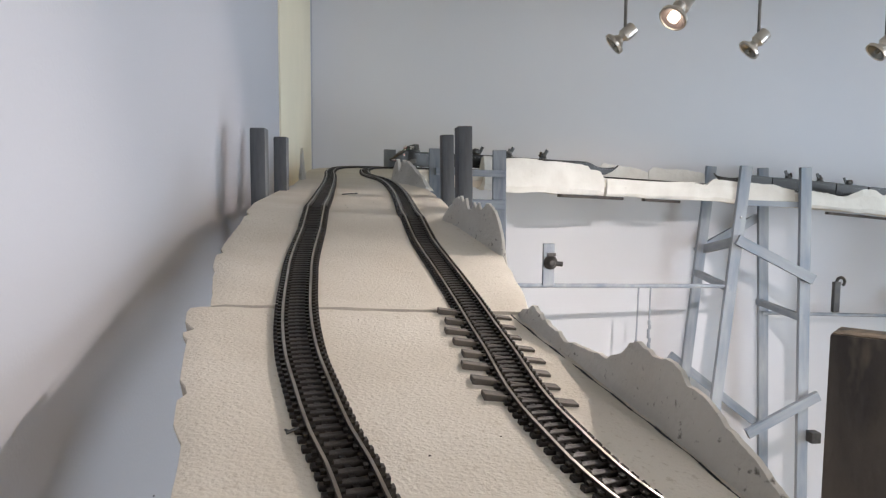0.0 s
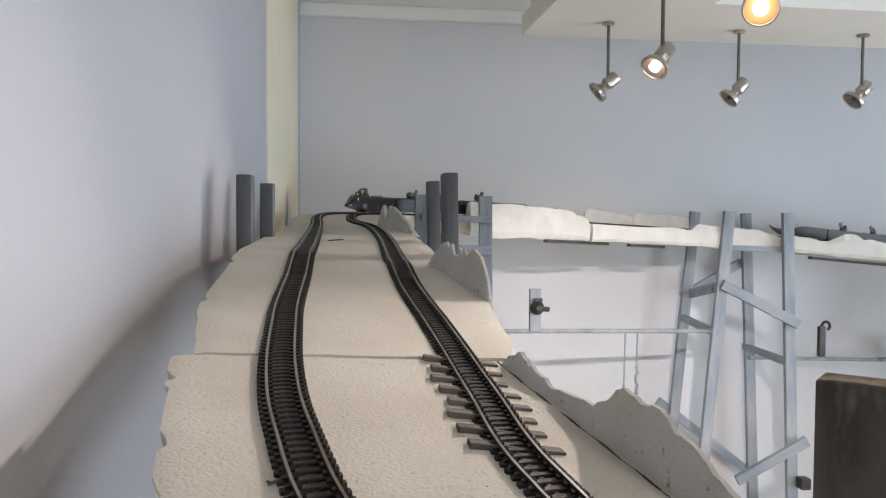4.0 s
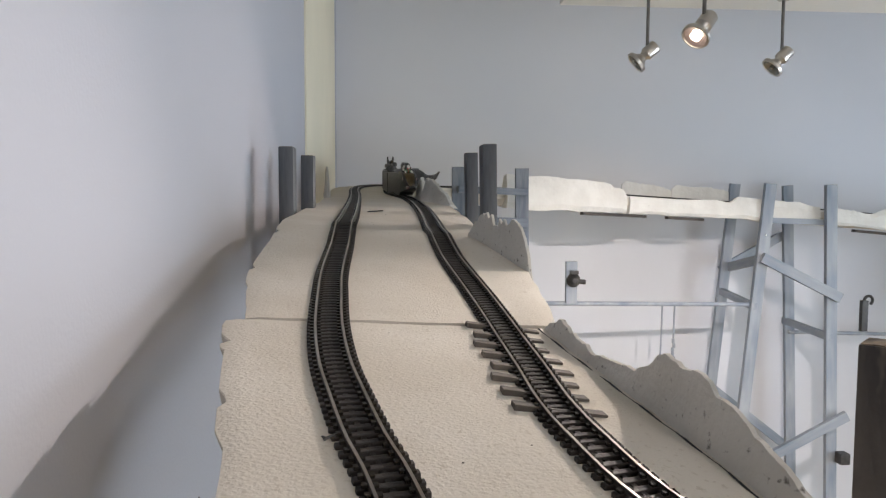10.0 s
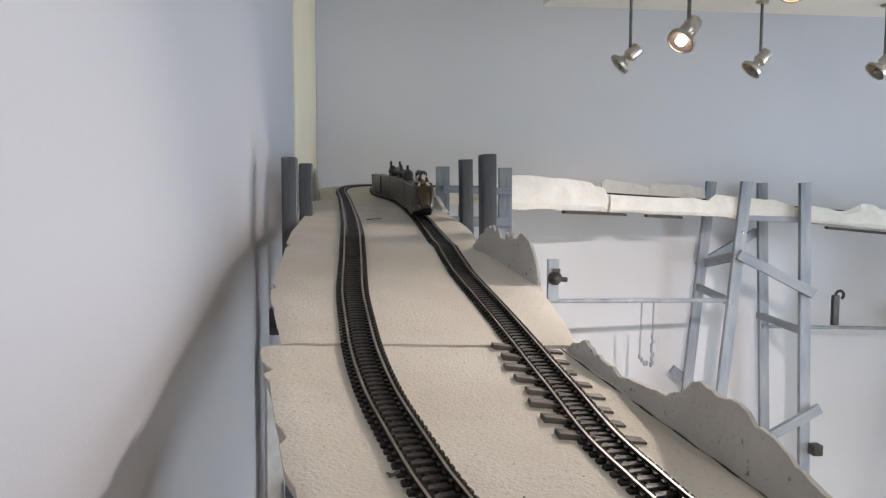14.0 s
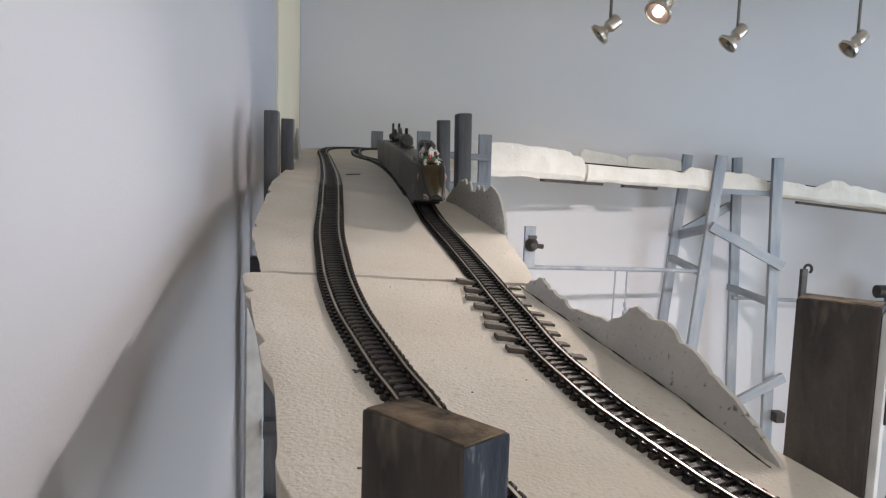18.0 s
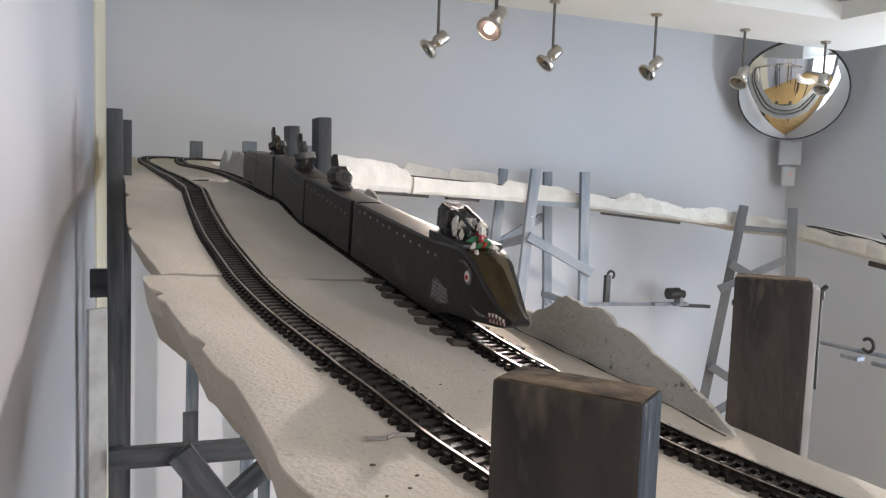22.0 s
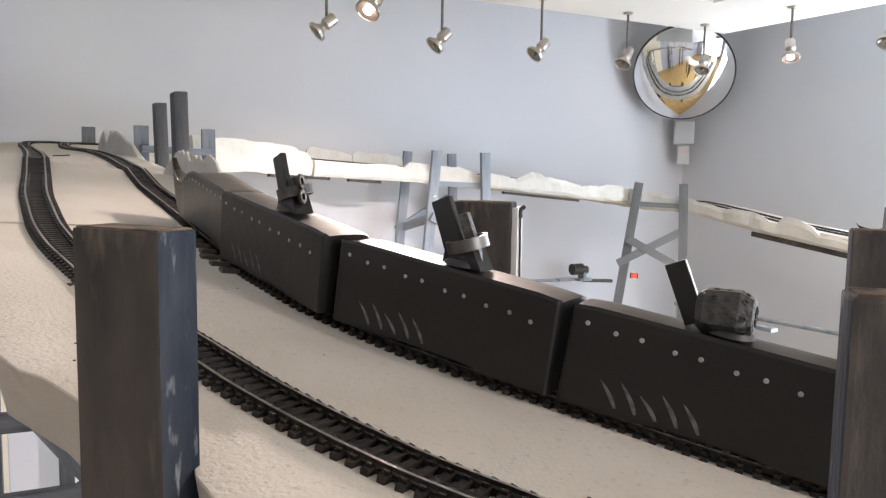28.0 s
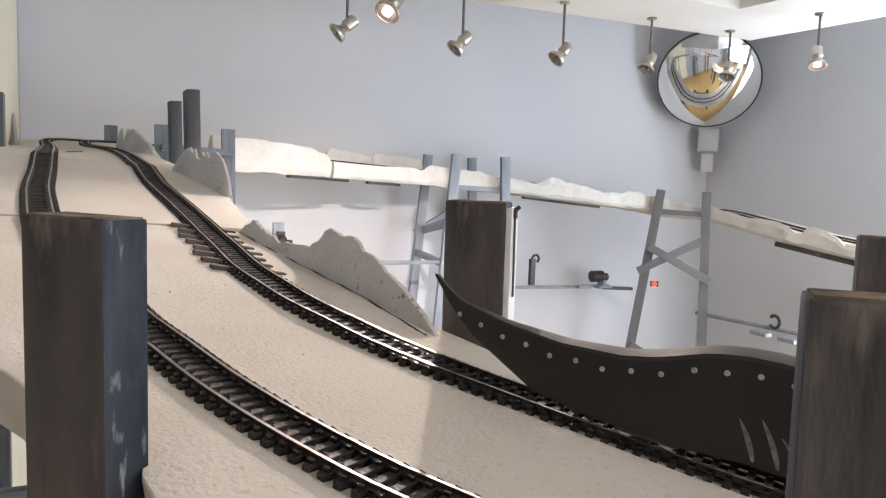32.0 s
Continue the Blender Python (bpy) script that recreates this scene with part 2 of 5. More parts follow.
def add_box(bm, lo, hi, m=None, bevel=0.0, mat_index=0):
    lo, hi = Vector(lo), Vector(hi)
    r = bmesh.ops.create_cube(bm, size=1.0)
    vs = r["verts"]
    bmesh.ops.scale(bm, vec=hi - lo, verts=vs)
    bmesh.ops.translate(bm, vec=(lo + hi) / 2, verts=vs)
    fs = {f for v in vs for f in v.link_faces}
    for f in fs:
        f.material_index = mat_index
    if bevel:
        es = list({e for v in vs for e in v.link_edges})
        g = bmesh.ops.bevel(bm, geom=es, offset=bevel, segments=2, profile=0.7, affect="EDGES")
        vs = list({v for f in g["faces"] for v in f.verts} | {v for v in vs if v.is_valid})
    if m is not None:
        bmesh.ops.transform(bm, matrix=m, verts=vs)
    return vs


def box(lo, hi, m=None, bevel=0.0):
    bm = bmesh.new()
    add_box(bm, lo, hi, m, bevel)
    return bm


def add_rod(bm, a, b, r0, r1=None, n=16):
    a, b = Vector(a), Vector(b)
    r = bmesh.ops.create_cone(bm, cap_ends=True, segments=n, radius1=r0, radius2=r0 if r1 is None else r1, depth=(b - a).length)
    q = (b - a).to_track_quat("Z", "Y").to_matrix().to_4x4()
    bmesh.ops.transform(bm, matrix=Matrix.Translation((a + b) / 2) @ q, verts=r["verts"])
    return r["verts"]


def rod(a, b, r0, r1=None, n=16):
    bm = bmesh.new()
    add_rod(bm, a, b, r0, r1, n)
    return bm


def revolve(points, n=28, m=None):
    """Turned shape from (radius, height) points."""
    bm = bmesh.new()
    rings = []
    for r, z in points:
        rings.append([bm.verts.new((r * math.cos(2 * math.pi * k / n), r * math.sin(2 * math.pi * k / n), z)) for k in range(n)])
    for a, b in zip(rings, rings[1:]):
        for k in range(n):
            bm.faces.new((a[k], a[(k + 1) % n], b[(k + 1) % n], b[k]))
    for ring in (rings[0], rings[-1]):
        if (ring[0].co - ring[n // 2].co).length > 1e-6:
            bm.faces.new(ring)
    bmesh.ops.remove_doubles(bm, verts=bm.verts, dist=1e-6)
    if m is not None:
        bmesh.ops.transform(bm, matrix=m, verts=bm.verts)
    return bm


def smooth(ob, angle=40):
    for p in ob.data.polygons:
        p.use_smooth = True
    ob.data.set_sharp_from_angle(angle=radians(angle))
    return ob


def batten(name, a, b, wide, thick, facing, material, parent=None, label="", bevel=0.0012):
    """A straight timber from a to b; its wide face looks towards facing."""
    a, b = Vector(a), Vector(b)
    z = (b - a).normalized()
    x = Vector(facing).cross(z).normalized()
    y = z.cross(x)
    m = Matrix((x, y, z)).transposed().to_4x4()
    bm = box((-wide / 2, -thick / 2, 0), (wide / 2, thick / 2, (b - a).length), None, bevel)
    ob = part(name, bm, material, parent, label)
    ob.matrix_local = Matrix.Translation(a) @ m
    return ob

# ---- plan: ground line of the railway ----
RAMP_Y = (-0.714, 0, 0.15, 0.238, 0.321, 0.476, 0.514, 0.732, 0.821, 1.071, 1.31, 1.833, 2.2, 2.5)
RAMP_Z = (1.53, 1.606, 1.6215, 1.631, 1.6438, 1.6595, 1.6643, 1.6905, 1.7071, 1.7167, 1.7238, 1.742, 1.757, 1.764)
SHELF_X = (0.0, 0.4, 0.85, 1.3, 1.8, 2.45, 2.7)
SHELF_Z = (1.764, 1.758, 1.737, 1.712, 1.674, 1.612, 1.59)


def ground_z(x, y):
    ramp = float(np.interp(y, RAMP_Y, RAMP_Z) + np.interp(y, (0, 0.15, 0.3, 0.833, 1.43), (-0.10, -0.111, -0.114, -0.11, -0.02)) * min(max(x, -0.2), 0.35)) - 0.05 * min(max(x - 0.165, 0.0), 0.1) * min(max((0.35 - y) * 6, 0.0), 1.0)
    shelf = float(np.interp(x, SHELF_X, SHELF_Z)) - max(0.0, min(1.0, (x - 2.35) * 4)) * float(np.interp(y, (0.9, 1.69, 2.05, 2.5), (0.20, 0.118, 0.082, 0.015)))
    k = min(max((y - 1.9) / 0.4, 0.0), 1.0) if x < 0.6 else 1.0 if y > 0.9 else 0.0
    return ramp * (1 - k) + shelf * k


def arc(cx, cy, r, a0, a1, n):
    return [(cx + r * math.cos(radians(a0 + (a1 - a0) * k / (n - 1))), cy + r * math.sin(radians(a0 + (a1 - a0) * k / (n - 1)))) for k in range(n)]


def curve_through(points, n=16):
    p = [Vector(q) for q in points]
    p = [2 * p[0] - p[1], *p, 2 * p[-1] - p[-2]]
    out = []
    for i in range(1, len(p) - 2):
        a, b, c, d = p[i - 1 : i + 3]
        for k in range(n):
            u = k / n
            out.append(0.5 * (2 * b + (c - a) * u + (2 * a - 5 * b + 4 * c - d) * u * u + (3 * b - a - 3 * c + d) * u**3))
    out.append(p[-2])
    return out


class Line:
    """A line in plan with its length along it."""

    def __init__(self, points):
        q = curve_through(points)
        self.xy = np.array([tuple(v)[:2] for v in q])
        self.s = np.r_[0, np.cumsum(np.linalg.norm(np.diff(self.xy, axis=0), axis=1))]
        self.length = float(self.s[-1])

    def at(self, s):
        if s < 0:
            d = (self.xy[1] - self.xy[0]) / self.s[1]
            x, y = self.xy[0] + d * s
        else:
            x, y = np.interp(s, self.s, self.xy[:, 0]), np.interp(s, self.s, self.xy[:, 1])
        return Vector((float(x), float(y), ground_z(float(x), float(y))))

    def way(self, s):
        return (self.at(s + 0.004) - self.at(s - 0.004)).normalized()


FAR_BEND = arc(2.28, 2.32, 0.43, 0, 90, 6)
INNER = [(2.71, 0.9), (2.71, 1.6), *FAR_BEND, (1.8, 2.752), (1.5, 2.742), (1.2, 2.705), (0.9, 2.635), (0.65, 2.557), (0.45, 2.488), (0.32, 2.438), (0.22, 2.385), (0.135, 2.315), (0.07, 2.225), (0.036, 2.11),
         (0.025, 1.98), (0.033, 1.82), (0.058, 1.62), (0.067, 1.4), (0.068, 1.2), (0.064, 1.0), (0.061, 0.85), (0.066, 0.72), (0.074, 0.6),
         (0.079, 0.51), (0.0825, 0.43), (0.084, 0.37), (0.089, 0.33), (0.099, 0.29), (0.115, 0.253), (0.127, 0.224), (0.1415, 0.194), (0.1565, 0.168),
         (0.172, 0.143), (0.1875, 0.119), (0.203, 0.095), (0.219, 0.0725), (0.236, 0.050), (0.255, 0.029), (0.28, 0.010), (0.31, -0.004), (0.35, -0.012), (0.4, -0.015), (0.5, -0.016), (1.15, -0.016)]
OUTER = [(2.775, 0.9), (2.775, 1.6), *arc(2.28, 2.32, 0.495, 0, 90, 6), (1.8, 2.815), (1.5, 2.807), (1.2, 2.768), (0.9, 2.70), (0.65, 2.622), (0.45, 2.553), (0.3, 2.497), (0.17, 2.43), (0.065, 2.345), (-0.01, 2.23),
         (-0.05, 2.09), (-0.060, 1.94), (-0.054, 1.76), (-0.048, 1.5), (-0.043, 1.2), (-0.040, 0.95), (-0.040, 0.75), (-0.041, 0.62), (-0.039, 0.55), (-0.035, 0.47),
         (-0.028, 0.401), (-0.019, 0.35), (-0.011, 0.311), (-0.002, 0.281), (0.006, 0.248), (0.0185, 0.207), (0.0295, 0.17), (0.0395, 0.143), (0.0495, 0.119), (0.059, 0.099),
         (0.0685, 0.081), (0.082, 0.06), (0.096, 0.039), (0.114, 0.018), (0.136, -0.001), (0.163, -0.018), (0.2, -0.034), (0.25, -0.046), (0.35, -0.055), (1.15, -0.06)]
inner_line, outer_line = Line(INNER), Line(OUTER)

# ---- the room ----


def setting(name, bm, material, label, category, kind="structure"):
    return tagged(part(name, bm, material), label, category, kind=kind)


WX0, WX1, WY0, WY1, CZ = -0.16, 4.4, -3.3, 3.04, 2.57
floor_bm = box((WX0 - 0.2, WY0 - 0.2, -0.1), (WX1 + 0.2, 0.4, 0))
add_box(floor_bm, (WX0 - 0.2, 0.4, -0.1), (3.32, WY1 + 0.2, 0))
setting("floor", floor_bm, FLOOR, "honey-coloured wooden board floor of the room", "floor")
setting("wall_west", box((WX0 - 0.2, WY0, 0), (WX0, WY1, 2.75)), WALL_SIDE, "lavender-grey wall close beside the track, paint darkened for its light", "wall")
setting("wall_north", box((WX0 - 0.2, WY1, 0), (3.12 + 0.2, WY1 + 0.2, 2.75)), WALL, "wall painted blue-grey in broad soft blotches", "wall")
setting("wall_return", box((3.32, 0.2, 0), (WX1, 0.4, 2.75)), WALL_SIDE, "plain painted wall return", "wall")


def wall_with_opening(name, lo, hi, hole_lo, hole_hi, axis, material=WALL_SIDE, label="plain painted wall with a large bright window"):
    """A wall with a rectangular opening through it; axis is its thin direction."""
    bm = bmesh.new()
    a = 1 - axis
    spans = [((lo[a], lo[2]), (hole_lo[0], hi[2])), ((hole_hi[0], lo[2]), (hi[a], hi[2])), ((hole_lo[0], lo[2]), (hole_hi[0], hole_lo[1])), ((hole_lo[0], hole_hi[1]), (hole_hi[0], hi[2]))]
    for (u0, z0), (u1, z1) in spans:
        p, q = [0, 0, z0], [0, 0, z1]
        p[a], q[a], p[axis], q[axis] = u0, u1, lo[axis], hi[axis]
        add_box(bm, p, q)
    return setting(name, bm, material, label, "wall")


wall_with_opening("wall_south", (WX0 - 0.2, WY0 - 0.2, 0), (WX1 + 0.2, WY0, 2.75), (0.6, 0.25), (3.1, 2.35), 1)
# unseen far wall with an opening assumed for the side fill
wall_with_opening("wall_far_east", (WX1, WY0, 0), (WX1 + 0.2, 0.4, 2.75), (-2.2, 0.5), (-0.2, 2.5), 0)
wall_with_opening("wall_east", (3.12, 0.2, 0), (3.32, WY1, 2.75), (0.35, 0.75), (1.77, 1.95), 0, WALL, "grey-lavender painted wall with a window, behind the convex mirror")


def window(name, m, w, h):
    ob = tagged(new(name), "white-framed window letting in daylight", "window", kind="structure")
    ob.matrix_world = m
    bm = bmesh.new()
    for lo, hi in (((-w / 2, -0.03, 0), (-w / 2 + 0.06, 0.03, h)), ((w / 2 - 0.06, -0.03, 0), (w / 2, 0.03, h)), ((-w / 2 + 0.06, -0.03, 0), (w / 2 - 0.06, 0.03, 0.06)),
                   ((-w / 2 + 0.06, -0.03, h - 0.06), (w / 2 - 0.06, 0.03, h)), ((-0.03, -0.03, 0.06), (0.03, 0.03, h - 0.06))):
        add_box(bm, lo, hi)
    part("window_frame", bm, WHITE, ob)
    part("window_sill", box((-w / 2 - 0.05, 0.03, -0.04), (w / 2 + 0.05, 0.16, -0.005)), WHITE, ob)


window("window_1", Matrix.Translation((1.85, WY0 - 0.1, 0.25)), 2.5, 2.1)
# assumed window around the side fill, out of view
window("window_2", Matrix.Translation((WX1 + 0.1, -1.2, 0.5)) @ pose(0, 0, 0, 0, 0, 90), 2.0, 2.0)
window("window_3", Matrix.Translation((3.25, 1.06, 0.75)) @ pose(0, 0, 0, 0, 0, 90), 1.42, 1.2)
ceiling_bm = box((WX0 - 0.2, WY0 - 0.2, CZ), (WX1 + 0.2, 0.4, CZ + 0.15))
add_box(ceiling_bm, (WX0 - 0.2, 0.4, CZ), (3.32, WY1 + 0.2, CZ + 0.15))
setting("ceiling", ceiling_bm, WHITE, "white painted ceiling", "ceiling")
tagged(part("trim", box((WX0 - 0.02, -0.35, 0), (WX0 + 0.002, 0.219, CZ), None, 0.0008), STRIP_GREY), "grey-brown edge of the wall recess", "trim", kind="structure")
# cream painted strip on the wall beside the crest
bm = bmesh.new()
add_box(bm, (WX0 - 0.02, 1.70, 0), (WX0 + 0.004, 2.86, CZ), None, 0.002)
setting("trim", bm, STRIP, "cream-painted vertical strip of the side wall", "trim")
bm = bmesh.new()
add_box(bm, (WX0, WY1 - 0.035, CZ - 0.05), (3.12, WY1, CZ), None, 0.01)
setting("cornice", bm, WHITE, "narrow white cornice under the ceiling", "cornice")

# dropped white light bridge, a square ring under the ceiling
RX0, RX1, RY0, RY1, RW = 0.51, 2.46, -1.3, 2.18, 0.385
soffit = tagged(new("ceiling_soffit"), "white dropped ceiling soffit that carries the spotlights", "ceiling", kind="structure")
for lo, hi in (((RX0, RY1 - RW, 2.275), (RX1, RY1, 2.33)), ((RX0, RY0, 2.275), (RX0 + RW, RY1 - RW, 2.33)), ((RX1 - RW - 0.09, RY0, 2.275), (RX1, RY1 - RW, 2.33)), ((RX0 + RW, RY0, 2.275), (RX1 - RW - 0.09, RY0 + RW, 2.33))):
    part("soffit_board", box(lo, hi), WHITE, soffit)
for lo, hi in (((RX0 + 0.02, RY0 + 0.02, 2.33), (RX0 + 0.10, RY1 - 0.02, CZ)), ((RX1 - 0.10, RY0 + 0.02, 2.33), (RX1 - 0.02, RY1 - 0.02, CZ)), ((RX0 + 0.10, RY1 - 0.10, 2.33), (RX1 - 0.10, RY1 - 0.02, CZ))):
    part("hanger_board", box(lo, hi), WHITE, soffit)
bm = bmesh.new()
add_rod(bm, (0.52, 2.165, 2.50), (0.52, 2.165, 2.57), 0.004)
add_rod(bm, (-0.1, 2.9, 2.56), (0.52, 2.165, 2.56), 0.004)
setting("conduit", bm, NICKEL, "thin metal conduit under the ceiling", "conduit")

cable = thing("cable_bracket", Matrix.Translation((1.995, 1.815, 2.33)), "grey cable looping to a small bracket on the soffit", "cable")
smooth(part("stub", rod((0, 0, 0), (0.004, 0, 0.052), 0.0045, n=10), BOXGREY, cable))
part("bracket", box((0.058, -0.052, 0), (0.078, -0.040, 0.056), pose(0, 0, 0, 0, 0, 0), 0.002), BOXGREY, cable)
bm = bmesh.new()
loop = curve_through([Vector((0.002, 0, 0.028)), Vector((0.016, -0.010, 0.040)), Vector((0.032, -0.022, 0.036)), Vector((0.046, -0.034, 0.020)), Vector((0.060, -0.042, 0.022))], 8)
for a, b in zip(loop, loop[1:]):
    add_rod(bm, a, b, 0.0024, n=8)
smooth(part("cable", bm, DARK, cable))

# ---- spotlights ----


def spotlight(x, y, drop, yaw, tilt, state, group="spotlights under the soffit"):
    label = {"off": "unlit brushed nickel spotlight on a thin drop rod", "lit": "lit brushed nickel spotlight on a thin drop rod", "glow": "glowing warm halogen spotlight facing the track"}[state]
    ob = thing("spotlight", Matrix.Translation((x, y, 2.275)), label, "spotlight", group)
    smooth(part("canopy", revolve([(0, 0), (0.016, 0), (0.018, -0.004), (0.014, -0.008), (0, -0.008)], 20), NICKEL, ob))
    part("drop_rod", rod((0, 0, -0.006), (0, 0, -drop), 0.0042, n=12), DROPROD, ob, "drop rod, nickel darkened for its shade side")
    m = Matrix.Translation((0, 0, -drop - 0.008)) @ pose(0, 0, 0, 0, 0, yaw) @ pose(0, 0, 0, tilt, 0, 0)
    body = smooth(part("lamp_holder", revolve([(0, 0.030), (0.0155, 0.030), (0.0175, 0.027), (0.0175, -0.004), (0.013, -0.009), (0.0105, -0.016), (0, -0.016)], 24), NICKEL, ob))
    body.matrix_local = m
    cup = revolve([(0.0105, -0.013), (0.0135, -0.018), (0.0215, -0.0265), (0.0280, -0.0305), (0.0300, -0.0325), (0.0300, -0.0405), (0.0275, -0.0415), (0.0258, -0.037), (0.0105, -0.018)], 28)
    ring = smooth(part("reflector_cup", cup, NICKEL, ob))
    ring.matrix_local = m
    glass = smooth(part("reflector", revolve([(0, -0.024), (0.008, -0.025), (0.018, -0.032), (0.0256, -0.039), (0.0258, -0.037), (0.016, -0.029), (0, -0.021)], 28), {"off": OFFGLASS, "lit": LITRIM, "glow": WARMRIM}[state], ob))
    glass.matrix_local = m
    r = {"off": 0.006, "lit": 0.0115, "glow": 0.0125}[state]
    face = smooth(part("bulb", revolve([(0, -0.043), (r * 0.6, -0.0425), (r, -0.040), (r, -0.028), (0, -0.026)], 24), OFFGLASS if state == "off" else WARM, ob))
    face.matrix_local = m
    return ob, m


for x, y, yaw, tilt, drop in ((0.705, 2.005, 262, -50, 0.153), (1.09, 2.035, 268, -44, 0.152), (1.455, 2.025, 270, -46, 0.151), (1.85, 2.06, 285, -36, 0.144), (2.242, 2.075, 300, -30, 0.134)):
    spotlight(x, y, drop, yaw, tilt, "off")
spotlight(2.245, 1.69, 0.130, 318, -24, "lit")
spotlight(2.275, 1.36, 0.125, 285, -35, "off")
spotlight(0.677, 1.585, 0.168, 300, -44, "lit")
spotlight(0.70, 1.235, 0.15, 330, -62, "glow")
spotlight(0.71, 0.80, 0.14, 167, -30, "lit")
# two unseen spots, assumed further along the soffit for the fill beams
spotlight(2.28, 0.70, 0.13, 200, -30, "lit")
spotlight(0.71, -0.72, 0.14, 330, -40, "lit")
lamp("halogen_beam", "SPOT", look((0.655, 1.155, 2.075), (0.17, 0.20, 1.61)), 35, (1.0, 0.87, 0.79), cone=58)
lamp("halogen_beam_upper", "SPOT", look((0.63, 1.54, 2.065), (0.09, 1.0, 1.70)), 12, (1.0, 0.87, 0.79), cone=52)
# added fill in place of daylight on the near bed
lamp("halogen_beam_near", "SPOT", look((0.67, -0.68, 2.06), (0.22, 0.02, 1.58)), 10, (1.0, 0.90, 0.87), cone=56)
# corner spot aimed at the lower loop to stand in for window light
lamp("halogen_beam_corner", "SPOT", look((2.23, 1.665, 2.085), (1.75, 0.95, 1.2)), 72, (1.0, 0.88, 0.74), cone=55)
lamp("halogen_beam_wall", "SPOT", look((0.73, 0.87, 2.07), (0.95, 3.04, 0.55)), 105, (1.0, 0.885, 0.84), cone=66)
# added fill to warm the shelf corner, from a spot out of view
lamp("halogen_beam_shelf", "SPOT", look((2.29, 0.77, 2.08), (2.75, 3.0, 0.6)), 22, (1.0, 0.82, 0.68), cone=44)

# ---- convex mirror and the boxes under it ----


def convex_mirror():
    c, eye = Vector((2.82, 2.76, 2.20)), Vector((1.02, 0.78, 0.86))
    ob = thing("convex_mirror", Matrix.Translation(c) @ (eye - c).to_track_quat("Z", "Y").to_matrix().to_4x4(), "round convex mirror with a thin black rim in the room corner", "mirror")
    r, R = 0.243, 0.50
    dome = [(r * k / 16, math.sqrt(R * R - (r * k / 16) ** 2) - math.sqrt(R * R - r * r)) for k in range(17)]
    smooth(part("mirror_dome", revolve(dome + [(r, -0.006), (0, -0.006)], 64), MIRROR, ob))
    smooth(part("rim", revolve([(r - 0.003, 0.003), (r + 0.0012, 0.0035), (r + 0.0025, 0.0), (r + 0.002, -0.012), (r - 0.003, -0.012)], 64), RUBBER, ob, "thin black rubber rim"))
    part("arm", rod((0, 0, -0.02), (0.0, 0, -0.34), 0.012), DARK, ob)


convex_mirror()
for z0, z1, w, name, label in ((1.862, 1.985, 0.105, "junction_box", "grey plastic junction box in the wall corner"), (1.755, 1.853, 0.062, "sensor_box", "small grey plastic box with a tiny red light")):
    ob = thing(name, Matrix.Translation((3.02, 2.94, z0)) @ pose(0, 0, 0, 0, 0, -45), label, "box")
    part("housing", box((-w / 2, -0.02, 0), (w / 2, 0.035, z1 - z0), None, 0.006), BOXGREY, ob)
    part("cover", box((-w / 2 + 0.006, -0.026, 0.006), (w / 2 - 0.006, -0.0205, z1 - z0 - 0.006), None, 0.002), BOXGREY, ob)
    if name == "sensor_box":
        smooth(part("indicator", revolve([(0, -0.001), (0.003, 0), (0.003, 0.002), (0, 0.003)], 12, Matrix.Translation((0.008, -0.027, 0.06)) @ pose(0, 0, 0, 90, 0, 0)), REDLIGHT, ob, "tiny red light"))

# ---- track bed ----
EDGES = [((1.15, -0.14), (1.15, 0.05)), ((0.7, -0.138), (0.7, 0.05)), ((0.36, -0.13), (0.45, 0.052)), ((0.24, -0.105), (0.37, 0.055)), ((0.15, -0.065), (0.31, 0.073)), ((0.10, -0.033), (0.290, 0.095)), ((0.05, 0.005), (0.279, 0.113)),
         ((0.020, 0.038), (0.265, 0.131)), ((0.005, 0.075), (0.250, 0.150)), ((-0.003, 0.106), (0.235, 0.170)), ((-0.03, 0.16), (0.2195, 0.195)), ((-0.055, 0.214), (0.203, 0.222)), ((-0.059, 0.241), (0.185, 0.258)), ((-0.065, 0.284), (0.165, 0.30)),
         ((-0.072, 0.32), (0.152, 0.345)), ((-0.085, 0.392), (0.140, 0.42)), ((-0.092, 0.435), (0.129, 0.49)), ((-0.099, 0.472), (0.124, 0.524))]
EDGES_MID = [((-0.087, 0.4775), (0.124, 0.5295)), ((-0.095, 0.53), (0.128, 0.56)), ((-0.105, 0.604), (0.131, 0.6)), ((-0.106, 0.73), (0.138, 0.73)), ((-0.106, 0.80), (0.125, 0.868))]
EDGES_TOP = [((-0.106, 0.803), (0.125, 0.871)), ((-0.106, 0.95), (0.118, 0.95)), ((-0.107, 1.1), (0.129, 1.1)), ((-0.11, 1.45), (0.131, 1.45)), ((-0.115, 1.75), (0.14, 1.75)), ((-0.12, 1.95), (0.115, 1.93)),
             ((-0.113, 2.1), (0.108, 2.06)), ((-0.075, 2.26), (0.128, 2.18)), ((0.0, 2.39), (0.18, 2.265)), ((0.11, 2.49), (0.255, 2.33)), ((0.25, 2.575), (0.34, 2.375)), ((0.395, 2.63), (0.44, 2.41))]
